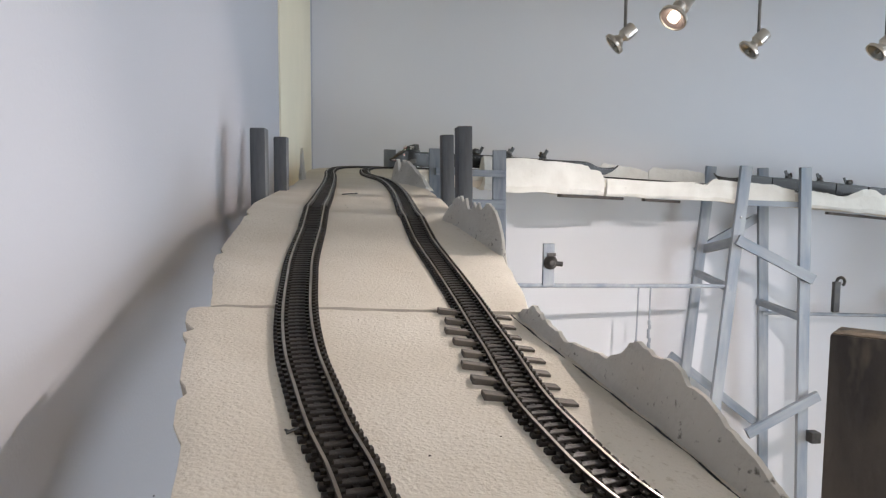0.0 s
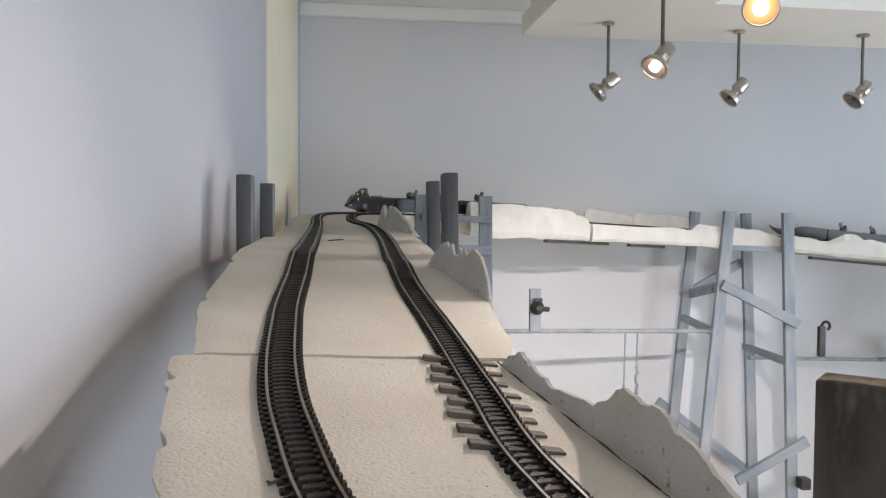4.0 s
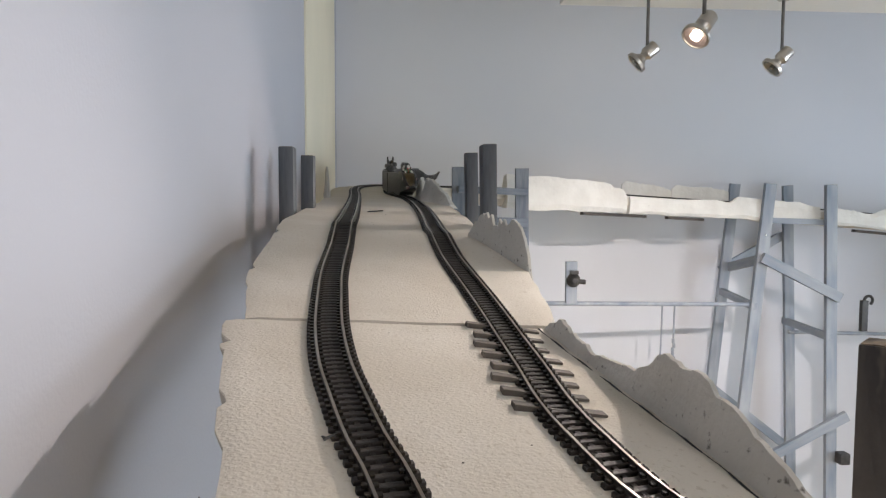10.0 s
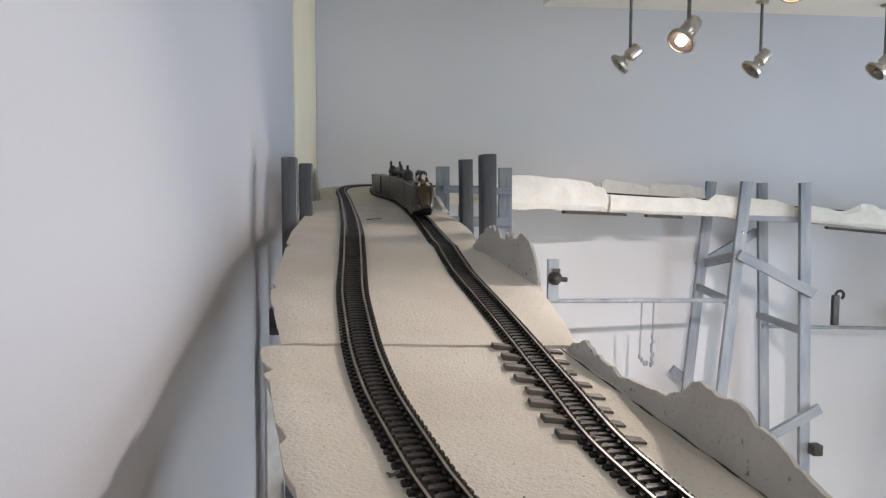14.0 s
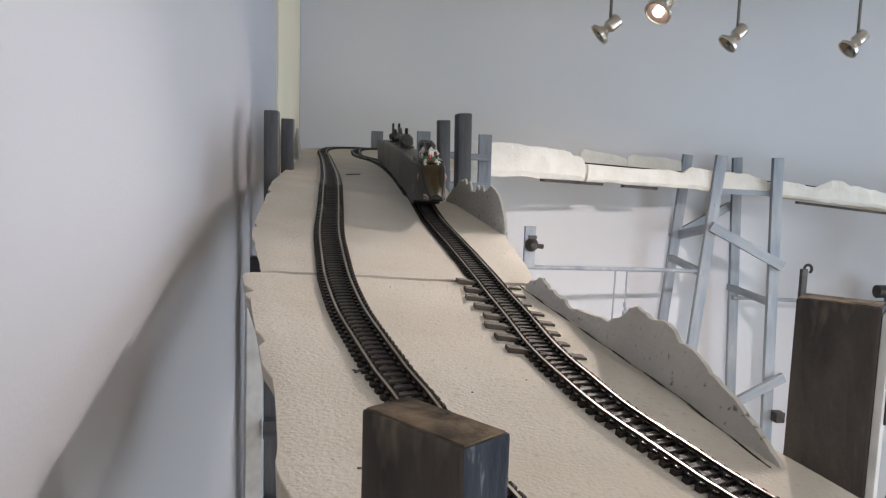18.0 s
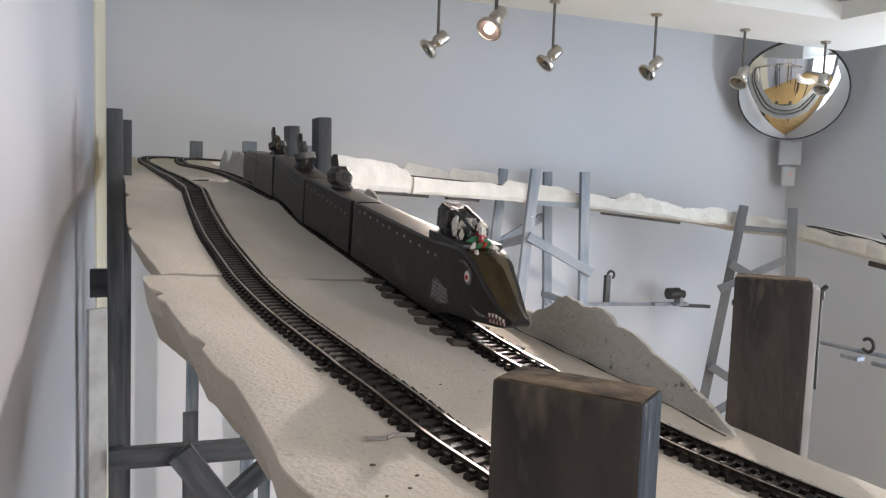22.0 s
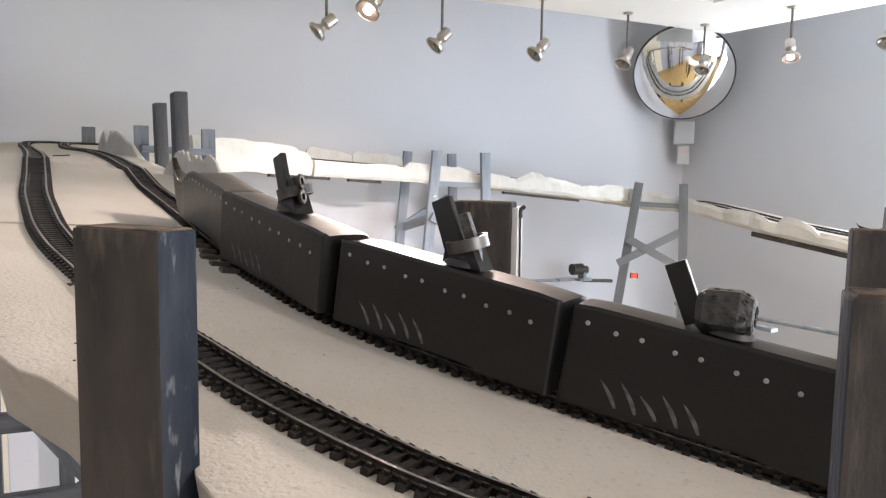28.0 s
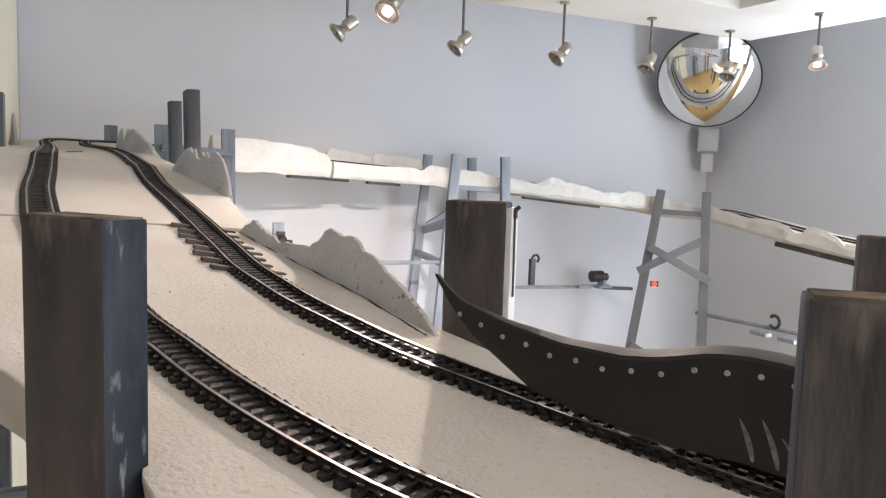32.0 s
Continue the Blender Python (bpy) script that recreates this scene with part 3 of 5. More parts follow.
EDGES_SHELF = [((0.4, 2.632), (0.445, 2.412)), ((0.62, 2.705), (0.66, 2.488)), ((0.9, 2.79), (0.9, 2.565)), ((1.2, 2.86), (1.2, 2.635)), ((1.5, 2.895), (1.5, 2.66)), ((1.8, 2.9), (1.8, 2.66)), ((2.25, 2.9), (2.25, 2.665)),
               *zip(arc(2.28, 2.32, 0.58, 82, 0, 6), arc(2.28, 2.32, 0.345, 82, 0, 6)), ((2.86, 1.9), (2.625, 1.9)), ((2.86, 0.9), (2.625, 0.9))]


def bed(name, edges, thick, label, across=16, step=0.02, rough=0.0005, flank=0.035, seed=0, material=SAND, drop=0.0):
    """A slab of carved board: sanded top that follows the ground line, chipped flanks."""
    left, right = curve_through([e[0] for e in edges], 10), curve_through([e[1] for e in edges], 10)
    mids = [(a + b) / 2 for a, b in zip(left, right)]
    s = np.r_[0, np.cumsum([(b - a).length for a, b in zip(mids, mids[1:])])]
    n = max(4, int(s[-1] / step))
    rows = []
    for i in range(n + 1):
        t = s[-1] * i / n
        k = min(int(np.searchsorted(s, t, side="right")) - 1, len(left) - 2)
        u = (t - s[k]) / max(s[k + 1] - s[k], 1e-9)
        a, b = left[k].lerp(left[k + 1], u), right[k].lerp(right[k + 1], u)
        side = (a - b).normalized()
        nb = noise.noise(Vector((b.x * 26, b.y * 26, seed + 5)))
        chip = max(0.0, noise.noise(Vector((a.x * 60, a.y * 60, seed + 9))) - 0.35) * 0.02
        strong = 0.1 if seed > 1 else 1.0

        def facet(u):
            """Broad carved planes: each steps out with a sharp broken edge and falls back along its length."""
            k0 = int(u / 0.125 + 0.62)
            fr = u / 0.125 + 0.62 - k0
            chance = (math.sin(k0 * 12.9898 + seed * 7.1) * 43758.5453) % 1.0
            return strong * (0.45 + 0.55 * chance) * (fr / 0.06 if fr < 0.06 else 1 - 1.5 * (fr - 0.06) / 0.94)

        a2, b2 = a + side * (0.0036 * facet(t) - chip), b - side * 0.003 * nb
        ring = []
        for deep, slope in ((1.0, 0.80), (0.70, 0.62), (0.40, 0.40), (0.18, 0.25)):
            d = thick * deep
            cut = facet(t - 1.1 * d)
            ragged = 0.18 * thick * noise.noise(Vector((a.x * 17, a.y * 17, seed + 3))) + 0.16 * thick * cut if deep == 1.0 else 0.0
            ring.append((a2 - side * (slope * d - 0.026 * cut * deep), -d - ragged))
        ring.append((a2 + side * 0.0002, -0.0022))
        for j in range(across + 1):
            ring.append((a2.lerp(b2, j / across), -0.0012 if j in (0, across) else 0.0))
        ring.append((b2 - side * 0.002, -0.007))
        ring.append((b2 - side * (0.003 + 0.006 * nb), -0.03))
        ring.append((b2 + side * (0.012 + 0.01 * abs(nb)), -thick))
        vs = []
        for q, dz in ring:
            z = ground_z(q.x, q.y) + dz - drop
            if dz > -0.002:
                z += rough * noise.noise(Vector((q.x * 70, q.y * 70, seed))) + 0.6 * rough * noise.noise(Vector((q.x * 240, q.y * 240, seed)))
            elif dz < -0.01:
                z += 0.002 * noise.noise(Vector((q.x * 30, q.y * 30, dz * 20 + seed)))
            vs.append((q.x, q.y, z))
        rows.append(vs)
    ob = thing(name, Matrix.Identity(4), label, "track bed", "sections of the track bed")
    m = len(rows[0])
    for nm, js, mt, flat in (("sanded_top", range(4, across + 6), material, False), ("carved_flank", [0, 1, 2, 3, across + 6, across + 7, m - 1], FOAM, True)):
        bm = bmesh.new()
        seen = {}
        for p, q in zip(rows, rows[1:]):
            for j in js:
                quad = []
                for key in ((id(p), j), (id(p), (j + 1) % m), (id(q), (j + 1) % m), (id(q), j)):
                    if key not in seen:
                        seen[key] = bm.verts.new((p if key[0] == id(p) else q)[key[1]])
                    quad.append(seen[key])
                bm.faces.new(quad)
        if flat:
            bm.faces.new([bm.verts.new(c) for c in rows[0]])
            bm.faces.new([bm.verts.new(c) for c in reversed(rows[-1])])
        smooth(part(nm, bm, mt, ob), 7 if flat else 40)
    return ob


bed("track_bed", EDGES, 0.085, "cream sanded foam track bed with a carved edge", 34, 0.008, seed=1, flank=0.035)
bed("track_bed", EDGES_MID, 0.055, "cream sanded middle section of the track bed", 26, 0.01, seed=2, drop=-0.0007)
bed("track_bed", EDGES_TOP, 0.05, "cream sanded upper track bed curving behind the posts", 16, 0.025, seed=3, drop=0.0006)
bed("track_bed", EDGES_SHELF, 0.055, "cream plastered shelf carrying the track along the wall", 10, 0.04, seed=4, material=CREAM)

# ---- track: sleepers, chairs and rails ----


def sleeper_mesh():
    bm = bmesh.new()
    add_box(bm, (-0.0017, -0.0134, 0), (0.0017, 0.0134, 0.0030), None, 0.0005)
    for y in (-0.00825, 0.00825):
        for d in (-0.0021, 0.0021):
            add_box(bm, (-0.0012, y + d - 0.0011, 0.0028), (0.0012, y + d + 0.0011, 0.0045), pose(0, 0, 0, 0, 9, 0) if d > 0 else None, mat_index=1)
    add_box(bm, (-0.0034, -0.0012, 0.0003), (0.0034, 0.0012, 0.0022))
    me = bpy.data.meshes.new("sleeper")
    bm.to_mesh(me)
    bm.free()
    me.materials.append(TIE)
    me.materials.append(CHAIR)
    return me


SLEEPER = sleeper_mesh()


def sweep(line, s0, s1, offset, profile, step):
    """A closed profile (across, up) carried along a line at a sideways offset."""
    bm = bmesh.new()
    rings, n = [], max(2, int((s1 - s0) / step))
    for i in range(n + 1):
        s = s0 + (s1 - s0) * i / n
        p, d = line.at(s), line.way(s)
        side = Vector((d.y, -d.x, 0)).normalized()
        rings.append([bm.verts.new(p + side * (offset + a) + Vector((0, 0, b))) for a, b in profile])
    m = len(profile)
    for a, b in zip(rings, rings[1:]):
        for j in range(m):
            f = bm.faces.new((a[j], a[(j + 1) % m], b[(j + 1) % m], b[j]))
            f.material_index = 0 if j == 2 else 1
    bm.faces.new(rings[0])
    bm.faces.new(rings[-1])
    return bm


RAIL_PROFILE = [(-0.0012, 0.0030), (-0.0006, 0.0037), (-0.0007, 0.0054), (0.0007, 0.0054), (0.0006, 0.0037), (0.0012, 0.0030)]
WEB_PROFILE = [(-0.0011, 0.0002), (-0.0011, 0.0020), (0.0011, 0.0020), (0.0011, 0.0002)]


def track(line, near0, near1, label):
    ob = thing("railway_track", Matrix.Identity(4), label, "railway track", "model railway tracks")
    for off in (-0.00825, 0.00825):
        part("rail", sweep(line, 0.05, line.length - 0.02, off, RAIL_PROFILE, 0.012), [RAIL, RAILSIDE], ob)
        part("sleeper_web", sweep(line, near0 - 1.1, near1, off, WEB_PROFILE, 0.02), TIE, ob)
    pitch = 0.0068
    n = int(line.length / pitch)
    bm = bmesh.new()
    for k in range(2, n - 2):
        s = k * pitch
        p, d = line.at(s), line.way(s)
        side = Vector((d.y, -d.x, 0)).normalized()
        fwd = Vector((d.x, d.y, d.z)).normalized()
        up = side.cross(fwd)
        m = Matrix((fwd, -side, up)).transposed().to_4x4()
        m.translation = p
        if near0 < s < near1:
            o = bpy.data.objects.new("sleeper", SLEEPER)
            scene.collection.objects.link(o)
            o.parent = ob
            o.matrix_local = m
        else:
            v = [bm.verts.new(m @ Vector(c)) for c in ((-0.0017, -0.0134, 0), (0.0017, -0.0134, 0), (0.0017, 0.0134, 0), (-0.0017, 0.0134, 0), (-0.0017, -0.0134, 0.0030), (0.0017, -0.0134, 0.0030), (0.0017, 0.0134, 0.0030), (-0.0017, 0.0134, 0.0030))]
            for f in ((4, 5, 6, 7), (0, 4, 7, 3), (1, 2, 6, 5), (0, 1, 5, 4), (3, 7, 6, 2)):
                bm.faces.new([v[i] for i in f])
    tagged(part("sleeper_run", bm, TIE, ob), kind="stuff")
    return ob


def s_at(line, y, x_max=0.6):
    """Length along a line where its descending part passes y."""
    ok = (line.xy[:, 0] < x_max) & (line.s > line.length * 0.4)
    i = int(np.argmin(np.where(ok, abs(line.xy[:, 1] - y), 9)))
    return float(line.s[i])


IN0, OUT0 = s_at(inner_line, 2.0), s_at(outer_line, 2.0)
in_near, out_near = s_at(inner_line, 0.12), s_at(outer_line, 0.06)
track(inner_line, in_near - 1.6, in_near + 0.26, "black-sleepered model track with nickel rails, running downhill")
track(outer_line, out_near - 1.6, out_near + 0.26, "black-sleepered model track with nickel rails beside the wall edge")

# packing timbers under the descending track
packing = thing("trestle_timbers", Matrix.Identity(4), "short grey timbers packed under the descending track", "timbers")
s_top = s_at(inner_line, 0.512)
for k in range(8):
    s = s_top + k * 0.0205
    p, d = inner_line.at(s), inner_line.way(s)
    side = Vector((d.y, -d.x, 0)).normalized()
    o = part("timber", box((-0.0046, -0.0240 + 0.002 * math.sin(k * 2.1), -0.004), (0.0046, 0.0245 + 0.002 * math.cos(k * 1.7), 0.0020), pose(0, 0, 0, -8.5, 0, 0), 0.0007), TIMBER, packing)
    o.matrix_local = Matrix.Translation(p) @ pose(0, 0, 0, 0, 0, math.degrees(math.atan2(d.y, d.x)) + 2 * math.sin(k * 3.3))

# wire ends, clips and grit on the bed
for i, (x, y, a, ln) in enumerate(((-0.0275, 0.308, 24, 0.0050), (-0.018, 1.1, 5, 0.022))):
    ob = thing("wire_clip", Matrix.Translation((x, y, ground_z(x, y))) @ pose(0, 0, 0, 0, 0, a), "thin dark wire clip beside the rail", "clip", "clips beside the track")
    bm = bmesh.new()
    add_rod(bm, (0, 0, 0.0008), (ln, 0, 0.0022), 0.0007, n=8)
    add_rod(bm, (ln * 0.3, 0, 0.0012), (ln * 0.2, 0.004, 0.0008), 0.0006, n=8)
    smooth(part("wire", bm, DARK, ob))
ob = thing("fishplate_pin", Matrix.Translation((-0.025, 0.241, ground_z(-0.025, 0.241) + 0.0015)) @ pose(0, 0, 0, 0, 0, -14), "small bent shiny metal pin lying on the bed", "pin")
bm = bmesh.new()
add_rod(bm, (0, 0, 0), (0.008, 0, 0), 0.00095, n=10)
add_rod(bm, (0.008, 0, 0), (0.0112, 0.0024, 0.0006), 0.00095, n=10)
add_rod(bm, (0.0112, 0.0024, 0.0006), (0.0190, 0.0016, 0.0006), 0.00095, n=10)
smooth(part("pin", bm, BRIGHT, ob))

# dark grit and crumbs of foam on the bed
bm = bmesh.new()
rng = random.Random(5)
for k in range(52):
    if k < 8:
        x, y, r = ((-0.028, 0.222, 0.0009), (-0.020, 0.205, 0.0007), (-0.014, 0.214, 0.0008), (-0.004, 0.178, 0.0007), (-0.03, 0.2, 0.0006), (0.03, 0.30, 0.0006), (0.12, 0.06, 0.0007), (0.17, -0.005, 0.0006))[k]
    else:
        y = rng.uniform(0.03, 1.1)
        x, r = rng.uniform(-0.07, 0.10) if y > 0.25 else rng.uniform(0.06, 0.25), rng.uniform(0.0002, 0.0005)
    c = bmesh.ops.create_icosphere(bm, subdivisions=1, radius=r)
    for v in c["verts"]:
        v.co.z *= 0.6
        v.co.x *= rng.uniform(0.8, 1.5)
    bmesh.ops.translate(bm, vec=(x, y, ground_z(x, y) + r * 0.4), verts=c["verts"])
tagged(part("grit", bm, TIMBER), "loose dark grit scattered on the sanded bed", "grit", kind="stuff")

# ---- plaster crags ----


def crag(name, label, a, b, heights, thick, seed, lean=0.0, base=-0.006, material=PLASTER, jag=0.003, n=46):
    """A thin standing flake of plaster from a to b; heights are (place along, height) pairs."""
    a, b = Vector(a), Vector(b)
    d = b - a
    side = Vector((-d.y, d.x)).normalized()
    bm = bmesh.new()
    grid = []
    for i in range(n + 1):
        u = i / n
        q = a + d * u
        h = float(np.interp(u, [p[0] for p in heights], [p[1] for p in heights])) + jag * noise.noise(Vector((u * 21, seed, 0))) + 0.5 * jag * noise.noise(Vector((u * 60, seed, 3)))
        z = ground_z(q.x, q.y)
        col = []
        for sgn in (1, -1):
            for v in (0, 0.12, 0.3, 0.5, 0.7, 0.86, 1.0):
                w = thick * (1 - 0.72 * v) * (0.88 + 0.32 * noise.noise(Vector((u * 6, v * 3, seed + sgn))))
                p = q + side * (sgn * w / 2 + lean * h * v)
                col.append((p, z + base + (h - base) * v))
        order = col[:7] + col[13:6:-1]
        grid.append([bm.verts.new((p.x, p.y, zz + 0.0006 * noise.noise(Vector((p.x * 90, p.y * 90, zz * 90))))) for p, zz in order])
    m = len(grid[0])
    for p, q in zip(grid, grid[1:]):
        for j in range(m):
            bm.faces.new((p[j], p[(j + 1) % m], q[(j + 1) % m], q[j]))
    bm.faces.new(grid[0])
    bm.faces.new(grid[-1])
    return tagged(smooth(part(name, bm, material), 28), label, "plaster rock", "plaster crags")


crag("plaster_ridge", "long jagged plaster ridge along the track bed edge", (0.1145, 0.522), (0.168, 0.252), ((0, 0.002), (0.05, 0.009), (0.08, 0.0145), (0.15, 0.010), (0.25, 0.007), (0.34, 0.010), (0.44, 0.0135), (0.49, 0.022), (0.55, 0.0345), (0.585, 0.0315), (0.60, 0.030), (0.665, 0.0335), (0.69, 0.0325), (0.705, 0.0265), (0.745, 0.0275), (0.80, 0.0215), (0.85, 0.0185), (0.93, 0.011), (1, 0.0)), 0.011, 3, jag=0.0026, n=150)
ridge = bpy.data.objects["plaster_ridge"]
ridge.name = "ridge_flake"
ridge_thing = thing("plaster_ridge", Matrix.Identity(4), "long jagged speckled plaster ridge along the track bed edge", "plaster rock", "plaster crags")
ridge.parent = ridge_thing
for key in [k for k in ridge.keys()]:
    del ridge[key]
# black rods stand in for the shaded gap at the ridge foot
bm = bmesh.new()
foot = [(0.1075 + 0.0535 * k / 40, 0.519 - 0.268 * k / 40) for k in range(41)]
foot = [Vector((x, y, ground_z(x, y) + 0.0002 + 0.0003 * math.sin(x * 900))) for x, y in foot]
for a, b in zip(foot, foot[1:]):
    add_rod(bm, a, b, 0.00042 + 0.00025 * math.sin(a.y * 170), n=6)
part("open_joint", bm, BLACK, ridge_thing, "black line for the shade in the gap at the ridge foot")
crag("plaster_crag", "spiky upright plaster crag beside the track", (0.098, 0.850), (0.142, 0.714), ((0, 0.004), (0.08, 0.014), (0.2, 0.026), (0.27, 0.0325), (0.29, 0.029), (0.32, 0.036), (0.35, 0.030), (0.40, 0.0345), (0.44, 0.025), (0.50, 0.0275), (0.53, 0.035), (0.56, 0.030), (0.60, 0.037), (0.63, 0.033), (0.69, 0.035), (0.72, 0.041), (0.76, 0.042), (0.84, 0.039), (0.90, 0.030), (0.96, 0.014), (1, -0.012)), 0.011, 8, jag=0.0022, n=130, base=-0.020)
crag("plaster_crag", "small pointed plaster rock at the crest", (0.083, 1.62), (0.132, 1.40), ((0, 0.022), (0.06, 0.040), (0.12, 0.047), (0.17, 0.030), (0.20, 0.016), (0.25, 0.030), (0.31, 0.046), (0.36, 0.040), (0.42, 0.045), (0.55, 0.036), (0.7, 0.026), (0.88, 0.016), (1, 0.0)), 0.028, 12, jag=0.004)
crag("plaster_crag", "rounded plaster lump against the side wall", (-0.128, 1.90), (-0.105, 1.60), ((0, 0.01), (0.3, 0.05), (0.55, 0.062), (0.8, 0.045), (1, 0.0)), 0.016, 17, jag=0.006)

# ---- posts and trestles of square-sawn battens ----


def trestle(name, label, tops, feet, material, extra=(), wide=0.040, thick=0.018, facings=None, group="timber trestles", edge=None, sizes=None):
    """A timber trestle: legs from tops to feet, then rungs and braces as (name, a, b, wide, facing)."""
    base = Vector((sum(f[0] for f in feet) / len(feet), sum(f[1] for f in feet) / len(feet), 0))
    ob = thing(name, Matrix.Translation(base), label, "trestle", group)
    for k, (t, f) in enumerate(zip(tops, feet)):
        face = facings[k] if facings else (0, -1, 0)
        w, h = sizes[k] if sizes else (wide, thick)
        leg = batten("leg", Vector(f) - base, Vector(t) - base, w, h, face, material, ob)
        # narrow faces take stain and daylight tint in one colour
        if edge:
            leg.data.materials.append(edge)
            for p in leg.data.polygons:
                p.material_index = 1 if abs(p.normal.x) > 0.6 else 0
        cap = box((-w / 2 + 0.0009, -h / 2 + 0.0009, -0.002), (w / 2 - 0.0009, h / 2 - 0.0009, 0.0004), None, 0.0002)
        o = part("end_grain", cap, ENDGRAIN, leg, "sawn end with golden light in its colour")
        o.matrix_local = Matrix.Translation((0, 0, (Vector(t) - Vector(f)).length))
    for nm, a, b, across, face in extra:
        batten(nm, Vector(a) - base, Vector(b) - base, across, thick, face, material, ob)
    return ob


X, Y = (1, 0, 0), (0, -1, 0)
trestle("trestle", "dark slate-stained timber trestle rising through the track bed edge", [(-0.117, 0.984, 1.803), (-0.105, 1.143, 1.80), (0.141, 1.01, 1.81), (0.145, 1.229, 1.81)],
        [(-0.115, 0.984, 0), (-0.115, 1.19, 0), (0.17, 1.0, 0), (0.19, 1.26, 0)], SLATEWOOD,
        [("rung", (-0.125, 0.956, 1.383), (0.16, 0.956, 1.376), 0.024, Y), ("rung", (-0.125, 0.956, 1.275), (0.16, 0.956, 1.27), 0.026, Y),
         ("wall_spacer", (-0.146, 1.0, 1.592), (-0.120, 1.0, 1.592), 0.034, Y), ("brace", (-0.045, 0.936, 1.39), (0.075, 0.936, 1.215), 0.032, Y), ("brace", (-0.10, 1.18, 1.10), (0.17, 1.22, 1.30), 0.03, Y),
         ("upright", (-0.012, 1.19, 0.0), (-0.012, 1.19, 1.36), 0.022, Y), ("upright", (0.103, 0.97, 0.0), (0.103, 0.97, 1.29), 0.020, Y)], facings=[X, X, X, X])
# guessed pale board beside the post, placed to fit the camera's view
strip = thing("wall_strip", Matrix.Translation((-0.149, 0.98, 0)), "pale upright strip between the wall and a dark post", "batten")
batten("board", (0.0, -0.048, 0.0), (0.012, -0.026, 1.568), 0.024, 0.006, (0.6, -0.8, 0), PALEEDGE, strip)
trestle("trestle", "blue-grey timber trestle around the crest curve", [(0.117, 2.625, 1.827), (0.239, 2.30, 1.822), (0.437, 2.335, 1.820), (0.36, 2.66, 1.70)], [(0.10, 2.63, 0), (0.24, 2.27, 0), (0.45, 2.31, 0), (0.36, 2.68, 0)], BLUEWOOD,
        [("rung", (0.235, 2.275, 1.755), (0.45, 2.312, 1.748), 0.02, Y), ("rung", (0.235, 2.275, 1.66), (0.45, 2.312, 1.655), 0.03, Y), ("brace", (0.12, 2.6, 1.5), (0.36, 2.64, 1.1), 0.03, Y)])
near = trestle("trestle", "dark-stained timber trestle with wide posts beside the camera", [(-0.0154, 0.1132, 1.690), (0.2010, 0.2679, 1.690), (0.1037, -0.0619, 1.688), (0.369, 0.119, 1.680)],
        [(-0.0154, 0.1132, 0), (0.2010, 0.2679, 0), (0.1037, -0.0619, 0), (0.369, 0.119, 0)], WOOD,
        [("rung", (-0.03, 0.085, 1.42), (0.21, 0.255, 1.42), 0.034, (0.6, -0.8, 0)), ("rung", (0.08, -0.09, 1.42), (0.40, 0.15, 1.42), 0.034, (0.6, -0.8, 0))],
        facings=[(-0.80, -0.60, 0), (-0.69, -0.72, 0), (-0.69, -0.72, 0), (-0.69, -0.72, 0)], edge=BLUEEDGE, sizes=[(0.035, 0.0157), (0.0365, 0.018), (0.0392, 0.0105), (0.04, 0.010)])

post = [c for c in near.children if c.name.startswith("leg")][1]
post_top = 1.690
part("pale_strip", box((-0.0220, -0.0085, 0.9), (-0.0184, 0.0085, post_top - 0.003), None, 0.0006), PALEEDGE, post, "pale painted edge strip")
bm = bmesh.new()
add_rod(bm, (-0.0228, 0.004, post_top - 0.003), (-0.0232, 0.004, post_top - 0.055), 0.0007, n=8)
add_rod(bm, (-0.0228, 0.004, post_top - 0.0045), (-0.0252, 0.003, post_top - 0.002), 0.0013, n=8)
add_rod(bm, (-0.0228, 0.004, post_top - 0.004), (-0.0230, 0.004, post_top - 0.009), 0.0014, n=8)
smooth(part("wire_hook", bm, DARK, post, "bent dark wire hook"))

far = trestle("trestle", "grey-blue batten trestle carrying the wall shelf", [(1.385, 2.63, 1.782), (1.597, 2.61, 1.779), (1.407, 2.95, 1.784), (1.624, 2.95, 1.779)],
              [(1.225, 2.63, 0), (1.668, 2.61, 0), (1.245, 2.95, 0), (1.71, 2.95, 0)], SLAT,
              [("rung", (1.37, 2.648, 1.652), (1.61, 2.632, 1.645), 0.02, Y), ("rung", (1.40, 2.925, 1.665), (1.63, 2.925, 1.66), 0.03, Y), ("brace", (1.352, 2.608, 1.522), (1.635, 2.585, 1.378), 0.036, Y),
               ("brace", (1.365, 2.968, 1.44), (1.62, 2.968, 1.58), 0.034, Y), ("side_brace", (1.375, 2.62, 1.52), (1.395, 2.97, 1.45), 0.034, X), ("brace", (1.41, 2.585, 0.815), (1.672, 2.575, 0.955), 0.036, Y),
               ("brace", (1.27, 2.965, 1.02), (1.66, 2.965, 0.72), 0.034, Y), ("side_rung", (1.337, 2.62, 1.345), (1.362, 2.97, 1.36), 0.026, X), ("side_rung", (1.612, 2.60, 1.235), (1.640, 2.97, 1.235), 0.026, X)])
smooth(part("screw_head", revolve([(0, 0.003), (0.003, 0.0025), (0.004, 0.0)], 10, Matrix.Translation((1.368 - far.location.x, 2.618 - far.location.y, 1.60)) @ pose(0, 0, 0, 90, 0, 0)), BRIGHT, far))
knob = part("bolt_block", box((-0.018, -0.02, -0.02), (0.018, 0.02, 0.02), None, 0.004), DARK, far)
knob.location = (1.662 - far.location.x, 2.575 - far.location.y, 0.80)
